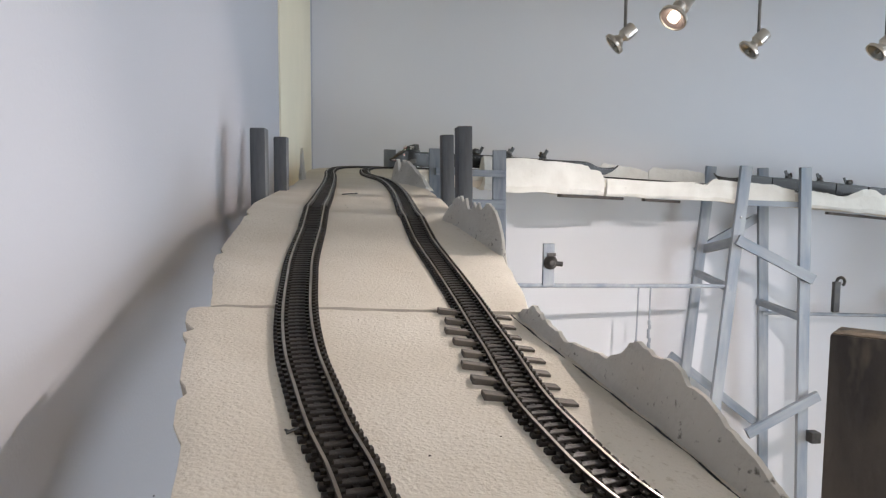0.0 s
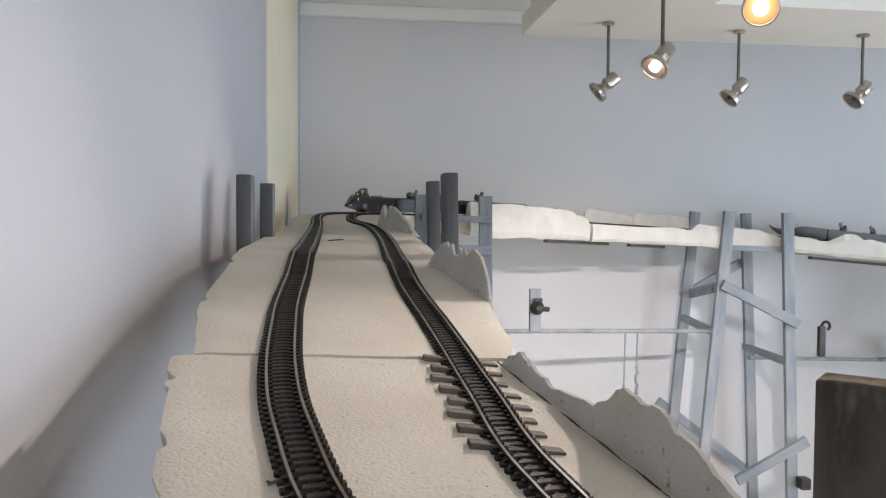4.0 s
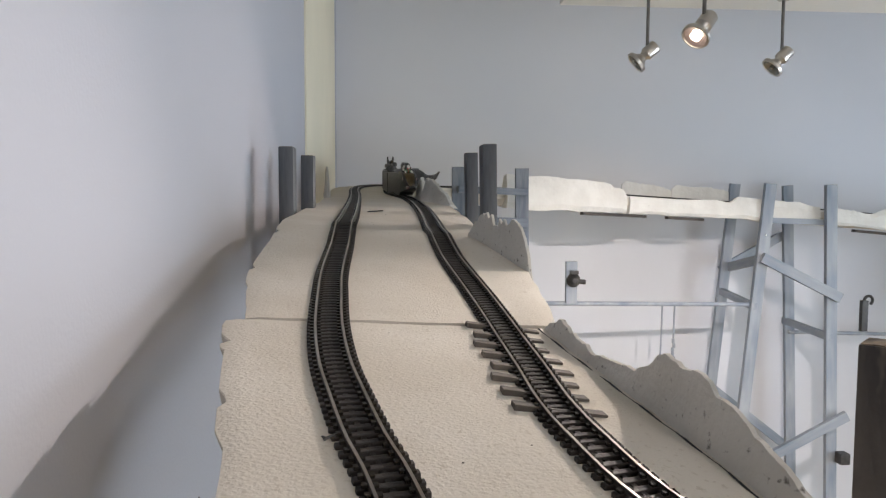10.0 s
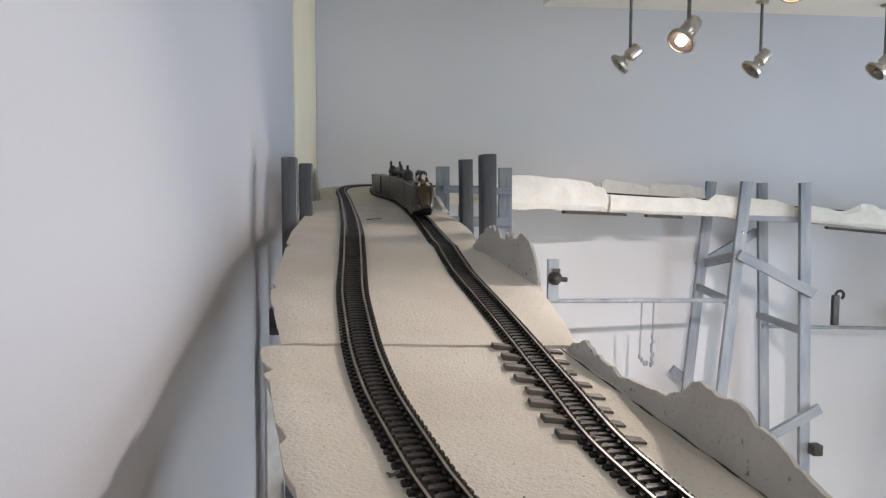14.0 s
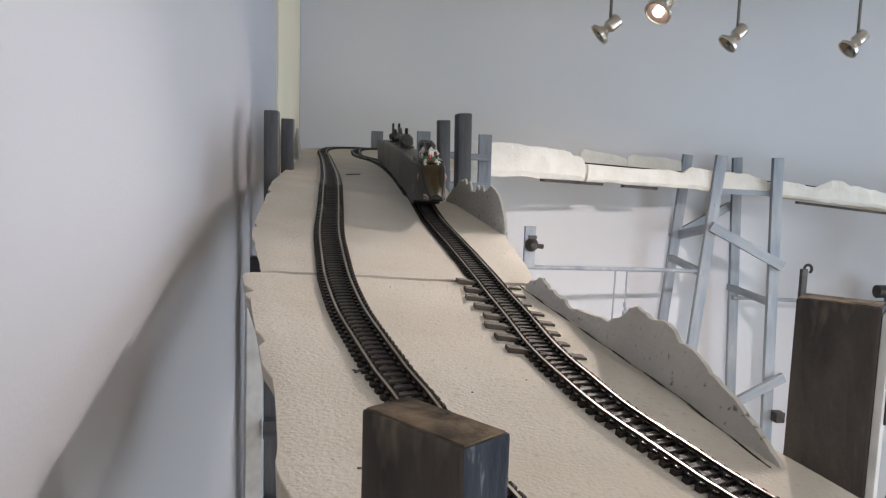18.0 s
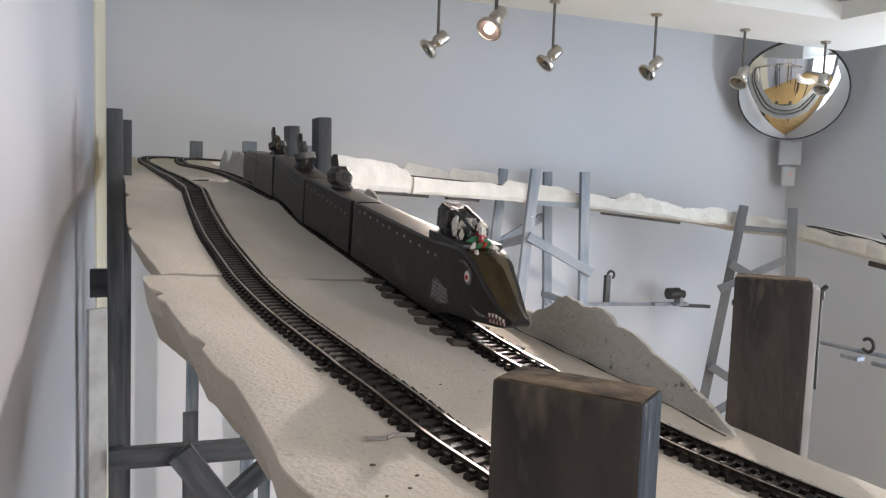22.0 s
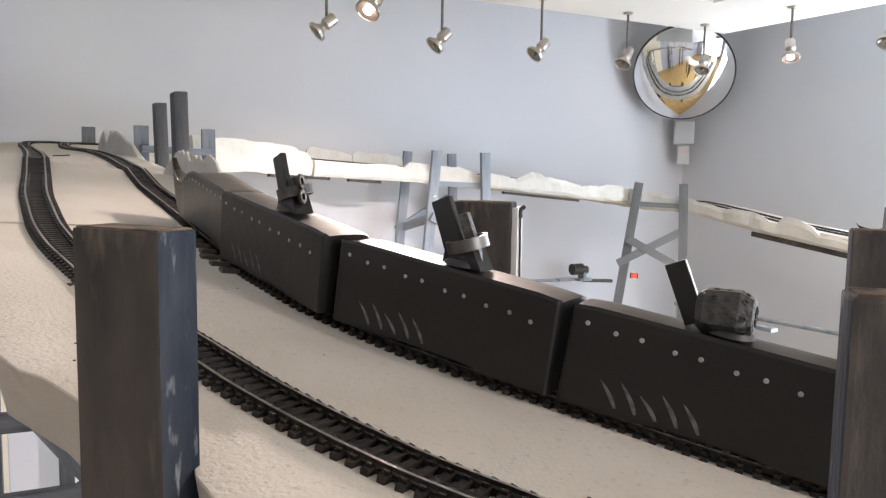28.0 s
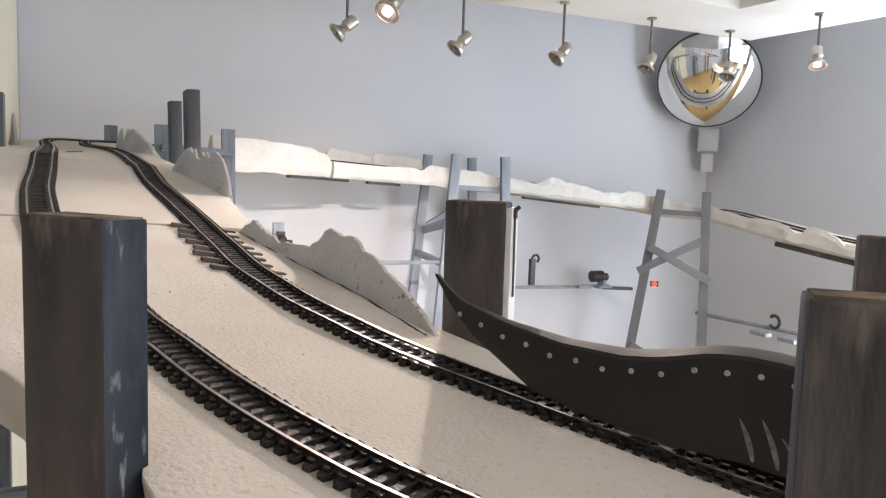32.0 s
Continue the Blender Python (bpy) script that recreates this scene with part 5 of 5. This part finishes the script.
def middle_car(turret):
    ob = thing("train_car", Matrix.Identity(4), {"launcher": "black slab-sided fish train car with a grey rocket turret", "lamp": "black slab-sided fish train car with a pivoting gun turret", "ring": "black slab-sided fish train car with a ring-sight turret"}[turret], "train car", "cars of the fish train")
    L = 0.1302
    top = ((0, TOP - 0.001), (0.01, TOP), (0.12, TOP), (L, TOP - 0.0008))
    low_edge = ((0, 0.0066), (0.03, 0.0064), (0.045, 0.0080), (0.085, 0.0080), (0.097, 0.0064), (L, 0.0066))
    xs = sorted([L * k / 24 for k in range(25)] + [0.0009, L - 0.0009])
    smooth(part("hull", hull([(x, HALF * (0.94 if x in (0, L) else 1), interp(low_edge, x), interp(top, x), HALF * 0.6) for x in xs]), [BODY, ROOF], ob), 15)
    part("coupling", box((L - 0.002, -0.003, 0.012), (L + 0.006, 0.003, 0.0145), None, 0.0006), BRIGHT, ob)
    for side in (-1, 1):
        for k in range(10):
            dot(side, 0.0076 + k * 0.0134 * 0.92 + 0.001 * math.sin(k * 2.7), 0.0438 - 0.0006 * k - 0.0008 * (k % 2), HALF, 0.00112, ob)
        stripes(side, 0.026, 0.0105, HALF, ob, 5, 0.0088, 0.0125)
    bogie(0.026, ob)
    bogie(0.101, ob)
    x0 = 0.063 if turret == "launcher" else 0.069
    mount = smooth(part("turret_mount", revolve([(0, 0), (0.010, 0), (0.0095, 0.0015), (0.008, 0.003), (0, 0.003)], 20, Matrix.Translation((x0, 0, TOP))), DARK, ob), 30)
    if turret == "launcher":
        tilt = Matrix.Translation((0, 0, 0.0098)) @ pose(0, 0, 0, 0, -6, 0) @ pose(0, 0, 0, 0, 90, 0)
        pod = [(0, -0.0115), (0.0072, -0.0115), (0.0098, -0.0085), (0.0104, 0.0050), (0.0078, 0.0105), (0.0058, 0.0112), (0, 0.0112)]
        box_ob = part("launcher_box", revolve(pod, 8, tilt @ pose(0, 0, 0, 0, 0, 22.5)), GREYPAINT, ob, "grey faceted rocket pod with tube mouths")
        box_ob.location = (x0 - 0.003, -0.0015, TOP - 0.0012)
        mouth = [(0, -0.0012), (0.0009, -0.0012), (0.0013, 0.0005), (0.0009, 0.0006), (0.0007, -0.0004), (0, -0.0004)]
        for j, (u, v) in enumerate([(0, 0)] + [(0.0032 * math.cos(k * 1.0472), 0.0032 * math.sin(k * 1.0472)) for k in range(6)]):
            smooth(part("tube_mouth", revolve(mouth, 8, tilt @ Matrix.Translation((u, v, 0.0113))), DARK, box_ob))
        for k in range(8):
            for z in (-0.0045, 0.0005, 0.0075):
                r = 0.0099 if z < 0.004 else 0.0092
                smooth(part("tube_mouth", revolve(mouth, 8, tilt @ pose(0, 0, 0, 0, 0, 45 * k) @ Matrix.Translation((r * 0.925, 0, z)) @ pose(0, 0, 0, 0, 90 if z < 0.004 else 64, 0)), DARK, box_ob))
        fin = part("mast", box((-0.0045, -0.0022, 0), (0.0045, 0.0022, 0.027), pose(0, 0, 0, 0, -30, 0), 0.0008), BODY, ob)
        fin.location = (x0 - 0.014, 0, TOP + 0.001)
    else:
        bm = bmesh.new()
        q = [bm.verts.new(c) for c in ((-0.009, -0.006, 0), (0.014, -0.006, 0), (0.014, 0.006, 0), (-0.009, 0.006, 0), (-0.008, -0.0055, 0.010), (0.007, -0.0055, 0.010), (0.007, 0.0055, 0.010), (-0.008, 0.0055, 0.010))]
        for f in ((0, 1, 2, 3), (4, 5, 6, 7), (0, 1, 5, 4), (1, 2, 6, 5), (2, 3, 7, 6), (3, 0, 4, 7)):
            bm.faces.new([q[i] for i in f])
        o = part("turret_base", bm, BODY, ob)
        o.location = (x0, 0, TOP)
        o = part("rear_blade", box((-0.0056, -0.0048, 0), (0.0056, -0.0012, 0.027), pose(0, 0, 0, 0, -28, 0), 0.0008), BODY, ob)
        o.location = (x0 - 0.0035, 0, TOP + 0.006)
        o = part("front_blade", box((-0.0026, -0.001, 0), (0.0026, 0.0040, 0.027 if turret == "lamp" else 0.020), pose(0, 0, 0, 0, -27, 14), 0.0008), GREYPAINT if turret == "lamp" else BODY, ob)
        o.location = (x0 + 0.0098, -0.001, TOP + 0.001)
        band = revolve([(0.0094, -0.0030), (0.0106, -0.0030), (0.0106, 0.0030), (0.0094, 0.0030), (0.0094, -0.0030)], 24, pose(0, 0, 0, 8, -20, 0))
        o = smooth(part("turret_band", band, DROPROD if turret == "lamp" else GREYPAINT, ob, "grey metal band"), 40)
        o.location = (x0 + 0.0005, 0, TOP + 0.0105)
        if turret == "ring":
            for dx, dz in ((-0.0030, 0.0085), (0.0, 0.0)):
                o = smooth(part("ring_sight", revolve([(0.0022, -0.0008), (0.0042, -0.0009), (0.0047, 0), (0.0042, 0.0009), (0.0022, 0.0008), (0.0022, -0.0008)], 20, pose(0, 0, 0, 0, 76, 40)), BRASS, ob, "brass ring"), 40)
                o.location = (x0 + 0.0125 + dx, -0.0015, TOP + 0.0100 + dz)
    return ob


def head_car():
    ob = thing("train_car", Matrix.Identity(4), "black fish-headed train engine with painted eye and teeth", "train engine", "cars of the fish train")
    L = 0.2470
    top = ((0, TOP - 0.001), (0.006, TOP), (0.15, TOP + 0.0005), (0.165, 0.0525), (0.18, 0.0545), (0.195, 0.0552), (0.2005, 0.0545), (0.207, 0.0522), (0.2135, 0.0488), (0.220, 0.0446), (0.2265, 0.0400), (0.233, 0.0352), (0.2395, 0.0309), (0.2445, 0.0290), (L, 0.0280))
    low_edge = ((0, 0.0066), (0.024, 0.0066), (0.034, 0.0085), (0.10, 0.0085), (0.115, 0.0066), (0.168, 0.0066), (0.174, 0.0098), (0.182, 0.0132), (0.190, 0.0142), (0.204, 0.0158), (0.216, 0.0176), (0.228, 0.0190), (0.237, 0.0200), (0.2435, 0.0214), (L, 0.0238))
    wide = ((0, HALF * 0.94), (0.0032, HALF), (0.19, HALF), (0.206, HALF * 0.95), (0.223, HALF * 0.80), (0.235, HALF * 0.62), (0.242, HALF * 0.50), (L, HALF * 0.38))
    xs = sorted([L * k / 50 for k in range(51)] + [0.0024])
    smooth(part("hull", hull([(x, interp(wide, x), interp(low_edge, x), interp(top, x), interp(wide, x) * 0.6) for x in xs if x == xs[1] or x > 0.0025], 0.196), [BODY, ROOF, NOSE], ob), 15)
    bogie(0.030, ob)
    bogie(0.148, ob)
    for side in (-1, 1):
        for k in range(13):
            dot(side, 0.0045 + k * 0.0134 + 0.0012 * math.sin(k * 1.9), 0.0470 - 0.00025 * k - 0.0009 * (k % 2), HALF, 0.00112, ob)
        stripes(side, 0.014, 0.0185, HALF, ob, 4, 0.0058, 0.015)
        stripes(side, 0.103, 0.0150, HALF, ob, 4, 0.0056, 0.014)
        # pectoral fin brushed on the side
        fin = paint_patch("pectoral_fin", [(0.1622, 0.0170), (0.1637, 0.0290), (0.1662, 0.0305), (0.1732, 0.0300), (0.1842, 0.0265), (0.1862, 0.0240), (0.1857, 0.0190), (0.1742, 0.0160)], side, HALF + 0.0004, SCRATCH, ob, "grey brushed fin")
        for k in range(4):
            z = 0.0225 + k * 0.0026
            paint_patch("fin_ray", [(0.1644, z - 0.0030), (0.1644, z - 0.0022), (0.1840, z - 0.0032), (0.1840, z - 0.0038)], side, HALF + 0.0007, FINPAINT, fin)
        # gill curve, brow and mouth
        for nm, pts, wid in (("gill_line", [(0.1832, 0.0315), (0.1847, 0.027), (0.1872, 0.0220), (0.1902, 0.0190)], 0.0014), ("brow_line", [(0.1967, 0.0478), (0.2022, 0.0486), (0.2092, 0.0462), (0.2137, 0.0420)], 0.0011), ("mouth_line", [(0.2122, 0.0262), (0.2192, 0.0238), (0.224, 0.0232), (0.230, 0.0236)], 0.0009)):
            bm = bmesh.new()
            q = curve_through([Vector((x, z)) for x, z in pts], 6)
            a = [bm.verts.new((v.x, side * (interp(wide, v.x) + 0.0005), v.y + wid * math.sin(math.pi * (i + 0.5) / len(q)))) for i, v in enumerate(q)]
            b = [bm.verts.new((v.x + wid * 0.4, side * (interp(wide, v.x) + 0.0005), v.y - wid * math.sin(math.pi * (i + 0.5) / len(q)))) for i, v in enumerate(q)]
            for i in range(len(q) - 1):
                bm.faces.new((a[i], a[i + 1], b[i + 1], b[i]))
            part(nm, bm, SCRATCH, ob)
        ew = interp(wide, 0.2077)
        dot(side, 0.2079, 0.0408, ew - 0.0001, 0.0047, ob, "eye_shadow", SCRATCH, 0.0006)
        eye = dot(side, 0.2077, 0.0410, ew + 0.0003, 0.0035, ob, "eye", BONE, 0.0006)
        dot(side, 0.2081, 0.0408, ew + 0.0009, 0.0016, eye, "iris", RED, 0.0006)
        mouth = [(0.2275, 0.0232), (0.2330, 0.0262), (0.2400, 0.0272), (0.2440, 0.0258), (0.2440, 0.0232), (0.2390, 0.0215), (0.2330, 0.0212)]
        bm = bmesh.new()
        rim = [bm.verts.new((x, side * (interp(wide, x) + 0.0006), z)) for x, z in mouth]
        bm.faces.new(rim)
        part("mouth", bm, MOUTHRED, ob, "dark red open mouth")
        for k in range(5):
            x = 0.2312 + k * 0.0027
            y = interp(wide, x) + 0.0010
            zt, zb = 0.0262 + 0.0006 * math.sin(k * 0.9), 0.0215 + 0.0003 * k
            paint_patch("tooth", [(x - 0.0011, zt), (x + 0.0011, zt), (x + 0.0002, zt - 0.0021)], side, y, BONE, ob)
            paint_patch("tooth", [(x + 0.0003, zb), (x + 0.0022, zb), (x + 0.0013, zb + 0.0021)], side, y - 0.0001, TOOTH, ob)
    # deck with the grey lump, the shield and the small cargo heaps
    z0 = TOP + 0.0030
    deck = part("deck", box((0.148, -HALF * 0.90, TOP - 0.0035), (0.196, HALF * 0.90, TOP + 0.0056), pose(0, 0, 0, 0, 0, 0), 0.0012), BODY, ob)
    bm = bmesh.new()
    bmesh.ops.create_cube(bm, size=0.0168)
    bmesh.ops.bevel(bm, geom=bm.edges[:], offset=0.0016, segments=2, affect="EDGES")
    bmesh.ops.subdivide_edges(bm, edges=bm.edges[:], cuts=5, use_grid_fill=True)
    for v in bm.verts:
        v.co *= 1 + 0.13 * noise.noise(v.co * 620) + 0.07 * noise.noise(v.co * 1500)
        v.co.x *= 1.08
    rock = part("rubble_gun", bm, GREYPAINT, deck, "rough dark grey block")
    rock.matrix_local = Matrix.Translation((0.156, 0, z0 + 0.0105)) @ pose(0, 0, 0, 0, 7, 0)
    heaps = (("bone_heap", BONE, 0.1725, 0.0058, 16, 0.0050), ("brown_heap", BRASS, 0.1765, 0.0018, 12, 0.0055), ("bone_heap", BONE, 0.1790, 0.0030, 9, 0.0036), ("green_heap", GREEN, 0.1905, -0.0012, 18, 0.0052), ("red_heap", RED, 0.1935, 0.0026, 9, 0.0030), ("pale_heap", BONE, 0.1995, -0.0050, 9, 0.0030), ("pale_cap", BONE, 0.1935, 0.0072, 6, 0.0022), ("dark_heap", DARK, 0.1850, 0.0030, 16, 0.0055))
    for nm, material, dx, dz, n, spread in heaps:
        bm = bmesh.new()
        for k in range(n):
            a = 2.4 * k + dx * 900
            r = bmesh.ops.create_icosphere(bm, subdivisions=2, radius=0.0023 + 0.0015 * abs(math.sin(k * 2.1)))
            for v in r["verts"]:
                v.co = Vector((v.co.x, v.co.y * 0.5, v.co.z * 0.42)) * (1 + 0.35 * noise.noise(v.co * 700 + Vector((k, dx * 50, 0))))
            turn = pose(dx + 1.15 * spread * math.cos(a), 0.0090 * math.sin(a * 1.3), z0 + dz + 0.0028 * (k % 3), 57 * k, 83 * k, 131 * k)
            bmesh.ops.transform(bm, matrix=turn, verts=r["verts"])
        tagged(smooth(part(nm, bm, material, deck), 60), kind="stuff")
    part("stowage_box", box((0.1810, -0.0070, z0 - 0.001), (0.1885, 0.0070, z0 + 0.0075), pose(0, 0, 0, 0, 3, 0), 0.0008), DARK, deck)
    part("gun_barrel", rod((0.162, 0.004, z0 + 0.019), (0.184, 0.005, z0 + 0.0125), 0.0013, n=10), DARK, deck)
    part("gun_barrel", rod((0.166, -0.004, z0 + 0.017), (0.190, -0.004, z0 + 0.0095), 0.0011, n=10), DARK, deck)
    bm = bmesh.new()
    for k in range(12):
        a0, a1 = radians(k * 60), radians(k * 60 + 60)
        add_rod(bm, (0.1985 + 0.0005 * k, 0.0026 * math.cos(a0) - 0.003, z0 - 0.0035 + 0.0022 * math.sin(a0)), (0.1990 + 0.0005 * k, 0.0026 * math.cos(a1) - 0.003, z0 - 0.0035 + 0.0022 * math.sin(a1)), 0.0005, n=6)
    smooth(part("coil", bm, BRIGHT, deck, "small bright wire coil"))
    return ob


def tail_car():
    ob = thing("train_car", Matrix.Identity(4), "black fish-tail train car with rows of white dots", "train car", "cars of the fish train")
    K = 1.04
    L = 0.2285 * K
    top = ((0, 0.0480), (0.007, 0.0430), (0.015, 0.0390), (0.037, 0.0358), (0.064, 0.0350), (0.089, 0.0378), (0.1015, 0.0412), (0.112, 0.0455), (0.121, 0.0492), (0.133, 0.0518), (0.146, 0.0528), (0.185, 0.0518), (0.2225, TOP), (0.2285, TOP - 0.001))
    low_edge = ((0, 0.0465), (0.012, 0.0340), (0.0245, 0.0250), (0.04, 0.0180), (0.055, 0.0115), (0.075, 0.0090), (0.115, 0.0090), (0.14, 0.0115), (0.195, 0.0115), (0.205, 0.0085), (0.2285, 0.0085))
    wide = ((0, 0.0022), (0.02, 0.0045), (0.06, 0.0100), (0.11, HALF), (0.2276, HALF), (0.2285, HALF * 0.95))
    top, low_edge, wide = ([(x * K, v) for x, v in table] for table in (top, low_edge, wide))
    xs = sorted([L * k / 46 for k in range(47)] + [L - 0.0009])
    smooth(part("hull", hull([(x, interp(wide, x), interp(low_edge, x), interp(top, x), interp(wide, x) * 0.6) for x in xs]), [BODY, ROOF], ob), 15)
    part("coupling", box((L - 0.002, -0.003, 0.012), (L + 0.006, 0.003, 0.0145), None, 0.0006), BRIGHT, ob)
    bogie(0.109, ob)
    bogie(0.206, ob)
    for side in (-1, 1):
        for k in range(19):
            x = 0.0166 + k * 0.01165 + (0.0034 if k == 18 else 0.0)
            dot(side, x, interp(top, x) - 0.0060 - 0.0008 * min(1.0, x / 0.12) + 0.0005 * math.sin(k * 2.9), interp(wide, x), 0.00120, ob)
        stripes(side, 0.1490, 0.0135, HALF, ob, 5, 0.0078, 0.0175, lean=0.0012)
    return ob


CARS = [(head_car(), 0.025, 0.165), (middle_car("launcher"), 0.026, 0.101), (middle_car("lamp"), 0.026, 0.101), (middle_car("ring"), 0.026, 0.101), (tail_car(), 0.109, 0.206)]
# rear end of each car behind the gap at the head's back
REAR = (0.0, -0.134, -0.2655, -0.3968, -0.6372)
SECOND = [(copy_thing(c, Matrix.Identity(4)), a, b) for c, a, b in CARS]
for c, _, _ in SECOND:
    tagged(c, group="cars of the second fish train")


def car_pose(line, s, rear_bogie, front_bogie, sign=1):
    """The pose of a car whose rear end is at s; sign -1 runs against the line."""
    p, q = line.at(s + sign * rear_bogie), line.at(s + sign * front_bogie)
    d = (q - p).normalized()
    side = Vector((d.y, -d.x, 0)).normalized()
    up = side.cross(d)
    m = Matrix((d, -side, up)).transposed().to_4x4()
    m.translation = p - d * rear_bogie + up * 0.0009
    return m


def motions():
    """Both trains roll along their tracks."""
    base = S_REF
    times = [k * 0.5 for k in range(65)]
    for (ob, a, b), rear in zip(CARS, REAR):
        walk(ob, [(t, car_pose(inner_line, base + float(np.interp(t, RUN_T, RUN_S)) + rear, a, b)) for t in times])
    for (ob, a, b), rear in zip(SECOND, REAR):
        walk(ob, [(t, car_pose(outer_line, TAIL2 - float(np.interp(t, RUN2_T, RUN2_S)) - (rear - REAR[-1]), a, b, -1)) for t in times])


# distance of the head's rear end past the top of the descent, by time
S_REF = s_at(inner_line, 0.49)
RUN_T = (0, 1, 3, 5.5, 6, 7, 8, 9, 10, 12, 14, 17, 18, 19, 20, 21, 22, 23, 24, 25, 27.5, 28, 29, 30, 31, 32)
RUN_S = (-2.075, -2.025, -1.95, -1.776, -1.728, -1.639, -1.546, -1.445, -1.315, -1.055, -0.845, -0.555, -0.455, -0.369, -0.281, -0.186, -0.086, 0.011, 0.098, 0.190, 0.447, 0.498, 0.592, 0.722, 0.834, 0.937)
TAIL2 = s_at(outer_line, 2.0)
RUN2_T, RUN2_S = (0, 6, 24, 25.5, 32), (1.74, 2.195, 3.74, 3.826, 4.30)
motions()
